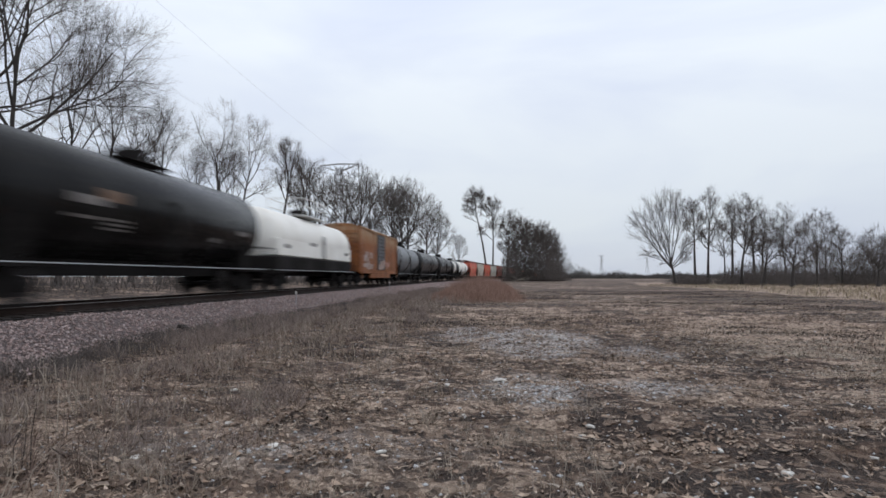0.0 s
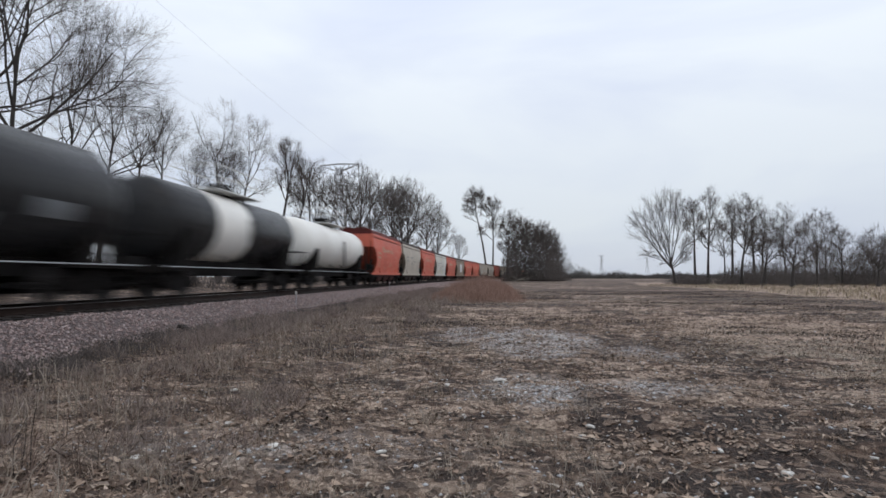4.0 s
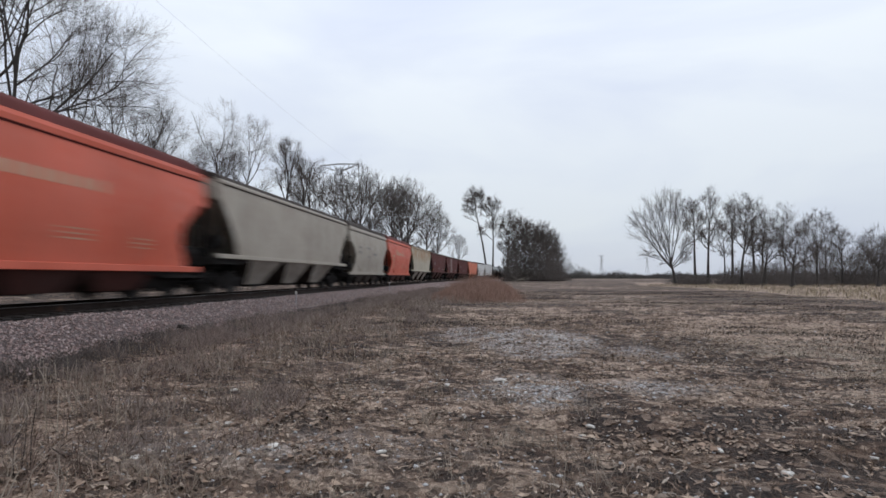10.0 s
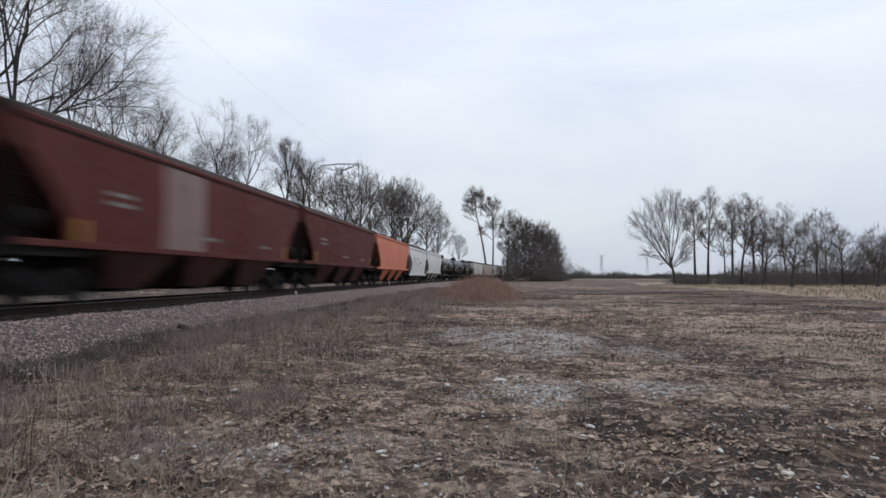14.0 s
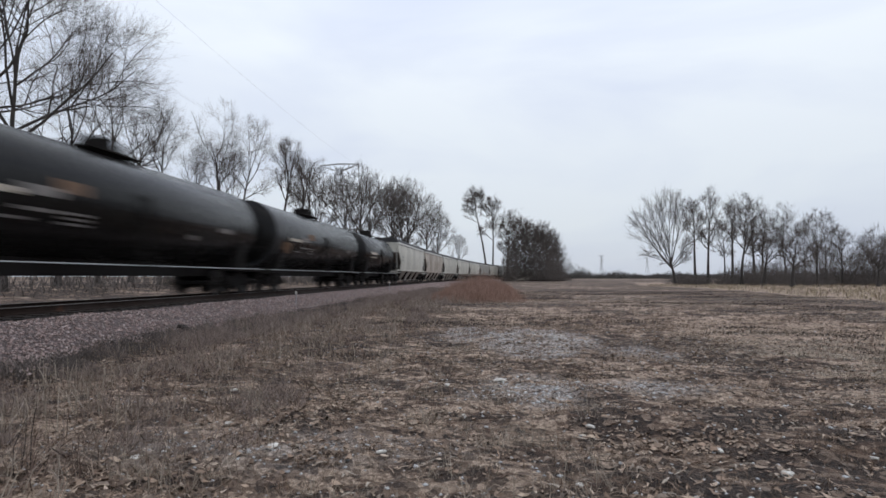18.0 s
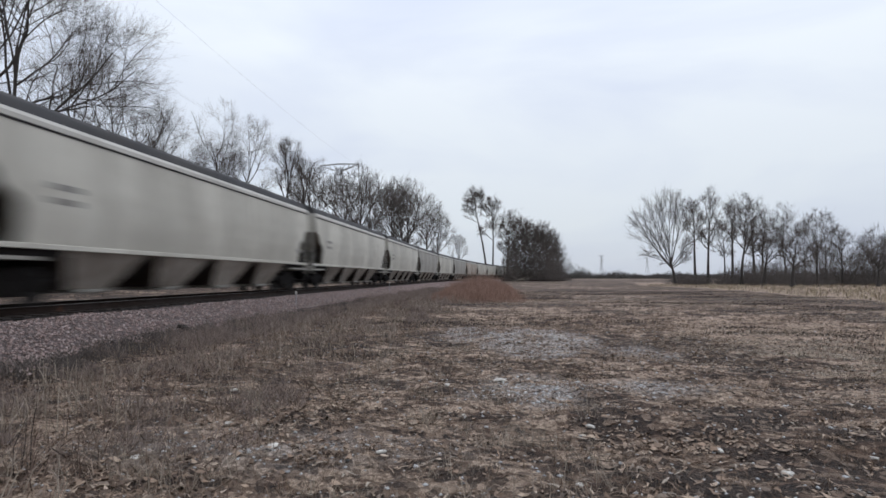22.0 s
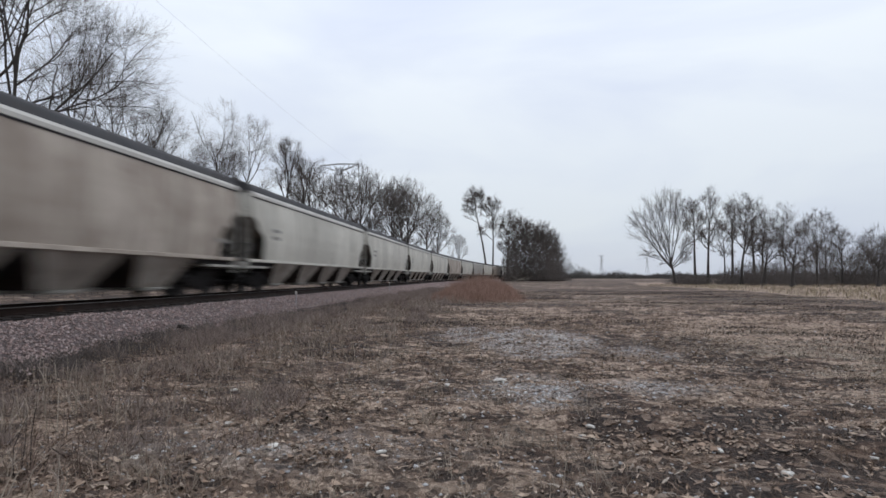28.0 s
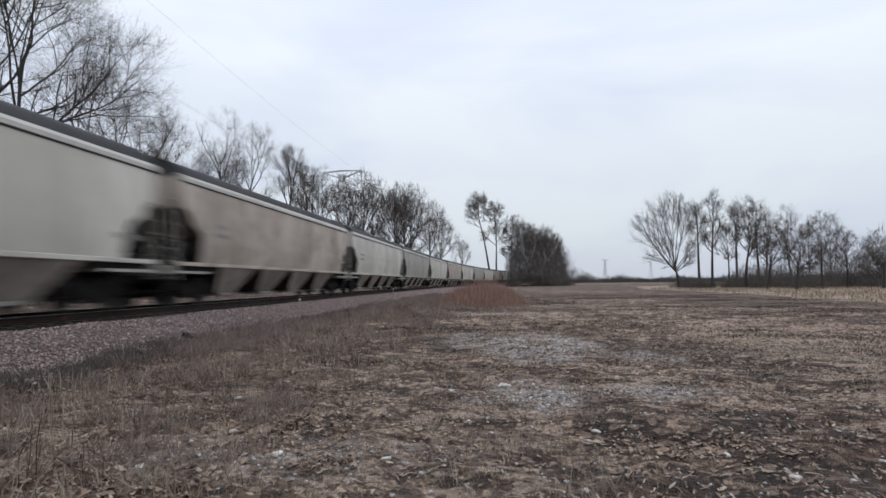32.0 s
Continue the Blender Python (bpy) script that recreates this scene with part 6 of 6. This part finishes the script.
    x, y = rng.normal(7.2, 1.5, n), np.clip(rng.normal(11.5, 3.0, n), 6.0, 24)
    ok = np.array([noise.noise((a * 0.5, b * 1.2, 5.0)) for a, b in zip(x, y)]) > -0.12
    x, y = x[ok], y[ok]
    n = len(x)
    h, w = rng.uniform(0.02, 0.07, n), rng.uniform(0.008, 0.020, n)
    blades(rng, *keep(x, y, h, w, 4.5), 3.0, MAT["straw_mat"], "straw_mat", "pale trodden straw on the bare side of the meadow", "straw")
    # coarser litter further out
    n = 16000
    x, y = clumped(n, -5.0, 24, 18, 60, 0.7, 22, 1.3)
    h, w = rng.uniform(0.03, 0.08, n), rng.uniform(0.02, 0.06, n)
    blades(rng, *keep(x, y, h, w, 4.0), 2.4, MAT["leaf"], "field_litter", "flattened pale and dark litter further out on the meadow", "litter")
    # long pale husks and broken stalks
    n = 7000
    x, y = clumped(n, -7.5, 11, 3.4, 22, 0.35, 10, 1.6)
    ok = np.array([beside(a, b) for a, b in zip(x, y)]) > 3.0
    x, y = x[ok], y[ok]
    n = len(x)
    z = np.array([ground_z(a, b) for a, b in zip(x, y)]) + 0.012
    t = rng.random(n) * 2 * math.pi
    ln, wd, arch = rng.uniform(0.022, 0.085, n), rng.uniform(0.003, 0.009, n), rng.uniform(0.0, 0.035, n)
    v = np.zeros((n, 8, 3))
    for k, (a, up) in enumerate(((-1, 0.0), (-0.35, 0.8), (0.35, 1.0), (1, 0.3))):
        bend = a * a * 0.25
        cx, cy = x + np.cos(t) * ln * a - np.sin(t) * ln * bend, y + np.sin(t) * ln * a + np.cos(t) * ln * bend
        for m, sgn in enumerate((-1, 1)):
            v[:, 2 * k + m] = np.stack([cx - np.sin(t) * wd * sgn, cy + np.cos(t) * wd * sgn, z + arch * up], 1)
    base = (np.arange(n) * 8)[:, None]
    loops = np.concatenate([base + np.array([[2 * k, 2 * k + 1, 2 * k + 3, 2 * k + 2]]) for k in range(3)], axis=1).ravel()
    ob = new("husk_litter", quick_mesh("husk_litter", v.reshape(-1, 3), loops, np.full(3 * n, 4), MAT["leaf"]))
    tagged(ob, "pale broken stalks and husks strewn over the grass", "litter", kind="stuff")
    # curled corn leaves and larger husks
    n = 1300
    x, y = clumped(n, -3.0, 9.5, 3.3, 15, 0.55, 5, 1.5)
    ok = np.array([beside(a, b) for a, b in zip(x, y)]) > 4.0
    x, y = x[ok], y[ok]
    n = len(x)
    z = np.array([ground_z(a, b) for a, b in zip(x, y)]) + 0.010
    t = rng.random(n) * 2 * math.pi
    ln, wd, arch, twist = rng.uniform(0.025, 0.085, n), rng.uniform(0.005, 0.017, n), rng.uniform(0.0, 0.03, n), rng.normal(0, 1.1, n)
    v = np.zeros((n, 10, 3))
    for k, a in enumerate((-1.0, -0.5, 0.0, 0.5, 1.0)):
        bow = a * a * 0.35
        taper = (0.35, 0.9, 1.0, 0.8, 0.15)[k]
        cx, cy = x + np.cos(t) * ln * a - np.sin(t) * ln * bow, y + np.sin(t) * ln * a + np.cos(t) * ln * bow
        roll = twist * (a + 0.4)
        for m, sgn in enumerate((-1, 1)):
            q = wd * taper * sgn
            v[:, 2 * k + m] = np.stack([cx - np.sin(t) * q * np.cos(roll), cy + np.cos(t) * q * np.cos(roll), z + arch * (1 - 0.8 * a * a) + np.abs(q) * 0.5 + q * np.sin(roll)], 1)
    base = (np.arange(n) * 10)[:, None]
    loops = np.concatenate([base + np.array([[2 * k, 2 * k + 1, 2 * k + 3, 2 * k + 2]]) for k in range(4)], axis=1).ravel()
    ob = new("corn_leaves", quick_mesh("corn_leaves", v.reshape(-1, 3), loops, np.full(4 * n, 4), MAT["husk"]))
    tagged(ob, "curled dry corn leaves and husks strewn on the ground", "corn leaves", kind="stuff")
    # stones
    octa = np.array([(1, 0, 0), (0, 1, 0), (-1, 0, 0), (0, -1, 0), (0.35, 0.3, 0.75), (-0.4, -0.2, 0.7), (0, 0, -0.6)])
    faces = np.array([(0, 1, 4), (1, 2, 5), (1, 5, 4), (2, 3, 5), (3, 0, 4), (3, 4, 5), (1, 0, 6), (2, 1, 6), (3, 2, 6), (0, 3, 6)])

    def stones(name, x, y, z, size, mat, label, category, flat=0.8):
        n = len(x)
        t = rng.random(n) * 2 * math.pi
        jit = octa[None] * rng.uniform(0.65, 1.2, (n, 7, 1)) + rng.normal(0, 0.10, (n, 7, 3))
        c, s = np.cos(t)[:, None], np.sin(t)[:, None]
        v = np.stack([x[:, None] + (jit[:, :, 0] * c - jit[:, :, 1] * s) * size[:, None], y[:, None] + (jit[:, :, 0] * s + jit[:, :, 1] * c) * size[:, None],
                      z[:, None] + jit[:, :, 2] * size[:, None] * flat], axis=2)
        loops = ((np.arange(n) * 7)[:, None, None] + faces[None]).ravel()
        ob = new(name, quick_mesh(name, v.reshape(-1, 3), loops, np.full(n * len(faces), 3), mat))
        return tagged(ob, label, category, kind="stuff")

    n = 25000
    y = 7 + 125 * rng.random(n) ** 2.0
    u = 1.47 + 1.5 * rng.random(n) ** 1.1 + np.abs(rng.normal(0, 0.14, n)) * (1 + np.sin(y * 0.9) + 0.6 * np.sin(y * 2.3))
    bed_u = np.array([1.3, 1.62, 1.85, 2.60, 3.1])
    bed_z = np.array([RAIL_Z - 0.215, RAIL_Z - 0.25, RAIL_Z - 0.36, 0.06, -0.02])
    x = np.array([on_track(a, b).x for a, b in zip(y, u)])
    stones("ballast_stones", x, y, np.interp(u, bed_u, bed_z) + 0.005, rng.uniform(0.014, 0.046, n) * (1 + y / 100), MAT["stone"], "loose pinkish grey crushed ballast stones", "ballast", 0.9)
    n = 26000
    x, y = spread(n, -6, 9, 3.4, 19, 1.6)
    g = np.array([max(0.10, cover(a, b)[0]) for a, b in zip(x, y)])
    ok = (rng.random(n) < g) & (np.array([beside(a, b) for a, b in zip(x, y)]) > 4)
    x, y = x[ok], y[ok]
    stones("gravel", x, y, np.array([ground_z(a, b) for a, b in zip(x, y)]), rng.uniform(0.009, 0.030, len(x)), MAT["gravel"], "pale crushed gravel showing through the grass", "gravel", 0.7)
    n = 9000
    x, y = spread(n, -3, 6, 6.0, 18, 1.2)
    ok = rng.random(n) < np.array([max(0.0, cover(a, b)[0] - 0.35) for a, b in zip(x, y)])
    x, y = x[ok], y[ok]
    stones("gravel", x, y, np.array([ground_z(a, b) for a, b in zip(x, y)]), rng.uniform(0.016, 0.042, len(x)), MAT["gravel"], "coarser pale bluish gravel in bare patches", "gravel", 0.7)
    r2 = random.Random(5)
    for x, y, sz in ((0.02, 8.75, 0.13), (-2.35, 5.1, 0.05), (-2.0, 5.0, 0.07), (0.95, 6.2, 0.055), (1.95, 5.4, 0.05), (-0.75, 8.2, 0.07), (-0.9, 8.3, 0.05), (2.25, 4.8, 0.06), (3.5, 4.85, 0.06),
                     (-1.0, 4.85, 0.05), (3.3, 5.5, 0.045), (-2.9, 6.0, 0.05), (-3.2, 4.9, 0.06), (0.6, 4.4, 0.05), (2.9, 4.4, 0.06), (-0.4, 6.5, 0.045), (-3.6, 7.6, 0.06), (-1.7, 9.3, 0.06), (1.9, 7.9, 0.04), (-4.1, 10.5, 0.06)):
        fm = Form()
        bm = bmesh.new()
        sz *= 0.72
        bmesh.ops.create_icosphere(bm, subdivisions=2, radius=sz)
        for p in bm.verts:
            k = 1 + 0.9 * noise.noise(p.co * (1.0 / sz) + Vector((x * 3, y * 3, 0)))
            p.co = Vector((p.co.x * 1.2, p.co.y * 0.9, p.co.z * 0.55)) * k
        bm.verts.index_update()
        fm.add([p.co[:] for p in bm.verts], [[q.index for q in f.verts] for f in bm.faces])
        bm.free()
        st = new("stone", fm.mesh("stone", MAT["white_stone"], True))
        st.location = (x, y, ground_z(x, y) + sz * 0.12)
        st.rotation_euler = (0, 0, r2.uniform(0, 6))
        tagged(st, "pale whitish limestone lying in the grass", "stone", "pale stones on the meadow")


make_ground_cover()


def make_small_things():
    # a charred timber lying at the foot of the ballast
    for x, y, a, ln, tilt in ((-8.5, 15.0, -20, 0.55, 14), (-7.0, 16.2, 10, 0.5, -8)):
        fm = Form().box(-ln / 2, ln / 2, -0.06, 0.06, 0, 0.09, 0.015)
        fm.box(-ln / 2 + 0.1, -ln / 2 + 0.16, -0.075, 0.075, 0.06, 0.105, 0.01)
        tm = new("old_timber", fm.mesh("old_timber", MAT["tie"]))
        tm.location, tm.rotation_euler = (x, y, ground_z(x, y) + (0.10 if x < -8 else 0.0)), (0, radians(tilt), radians(a))
        tagged(tm, "broken dark railway timber lying beside the ballast", "timber", "old timbers")
    for s, u, h in ((25.6, 2.2, 0.42), (48.3, 2.2, 0.62)):
        p = on_track(s, u, 0)
        st = new("marker_post")
        st.location = (p.x, p.y, 0.42)
        part("post", Form().tube((0, 0, -0.2), (0, 0, h), 0.02, n=8), MAT["galv"], st)
        part("cap", Form().box(-0.05, 0.05, -0.02, 0.02, h - 0.06, h + 0.03, 0.008), MAT["white_stone"], st, "pale marker plate")
        tagged(st, "short pale marker post in the ballast shoulder", "post", "track marker posts")
    # tall dry stalks close to the path
    rw = random.Random(8)
    for x, y, n, tall, mat, label in ((-3.42, 3.75, 5, 0.44, MAT["palestem"], "pale dry weed with upright stems"), (-3.75, 4.35, 3, 0.58, MAT["tie"], "thin dark dead weed stalk"),
                                      (-3.0, 3.7, 4, 0.36, MAT["palestem"], "pale dry weed with upright stems"), (-2.7, 6.4, 5, 0.42, MAT["palestem"], "pale dry weed with upright stems"),
                                      (-4.6, 8.2, 5, 0.5, MAT["palestem"], "pale dry weed with upright stems"), (-1.6, 7.3, 4, 0.34, MAT["palestem"], "pale dry weed with upright stems")):
        wd = new("dry_weed")
        wd.location = (x, y, ground_z(x, y) - 0.02)
        for k in range(n):
            b = Vector((rw.gauss(0, 0.05), rw.gauss(0, 0.05), 0))
            m = b + Vector((rw.gauss(0, 0.04), rw.gauss(0, 0.04), tall * rw.uniform(0.4, 0.6)))
            t = m + Vector((rw.gauss(0, 0.07), rw.gauss(0, 0.07), tall * rw.uniform(0.3, 0.5)))
            fm = Form().tube(b, m, 0.0045, 0.0035, 5).tube(m, t, 0.0035, 0.0015, 5)
            q = m.lerp(t, 0.4)
            fm.tube(q, q + Vector((rw.gauss(0, 0.06), rw.gauss(0, 0.06), 0.08)), 0.0025, 0.001, 4)
            part("stem", fm, mat, wd)
        tagged(wd, label, "weed", "dry weeds on the verge")
    rr = random.Random(2)
    log = new("brush_pile")
    log.location = (6.5, 178.0, 0)
    for i in range(9):
        a = Vector((rr.uniform(-2.5, 2.5), rr.uniform(-1.5, 1.5), rr.uniform(0.1, 0.9)))
        b = a + Vector((rr.uniform(-2.5, 2.5), rr.uniform(-1, 1), rr.uniform(-0.1, 1.2)))
        part("branch", Form().tube(a, b, 0.14, 0.05, 6), MAT["wood"], log)
    tagged(log, "pile of felled branches at the edge of the thicket", "brush pile")


make_small_things()


# ---- track ties: the nearest as parts, the rest joined ----
def make_ties():
    tie = Form().box(-1.30, 1.30, -0.115, 0.115, -0.18, 0.0, 0.012).mesh("tie", MAT["tie"])
    s = 2.0
    for i in range(240):
        m = track_pose(s)
        ob = part("tie", tie, None, TRACK)
        ob.matrix_basis = Matrix.Translation((0, 0, -0.168)) @ m
        s += 0.53
    fm = Form()
    while s < 330:
        p = on_track(s, 0, 0)
        fm.box(p.x - 1.3, p.x + 1.3, p.y - 0.115, p.y + 0.115, RAIL_Z - 0.34, RAIL_Z - 0.17)
        s += 0.53
    tagged(part("tie_row", fm, MAT["tie"], TRACK), kind="stuff")


make_ties()


# ---- what moves: the train, slowing from 23.8 to 22 m/s as it comes towards and past the camera ----
def run(t):
    """Metres that the train has gone after t seconds."""
    return 23.8 * t - 0.045 * t * t if t < 20 else 458.0 + 22.0 * (t - 20)


def motions():
    for car, mid in TRAIN:
        walk(car, [(t, track_pose(mid - run(t))) for t in [float(k) for k in range(0, 33, 2)]])


motions()
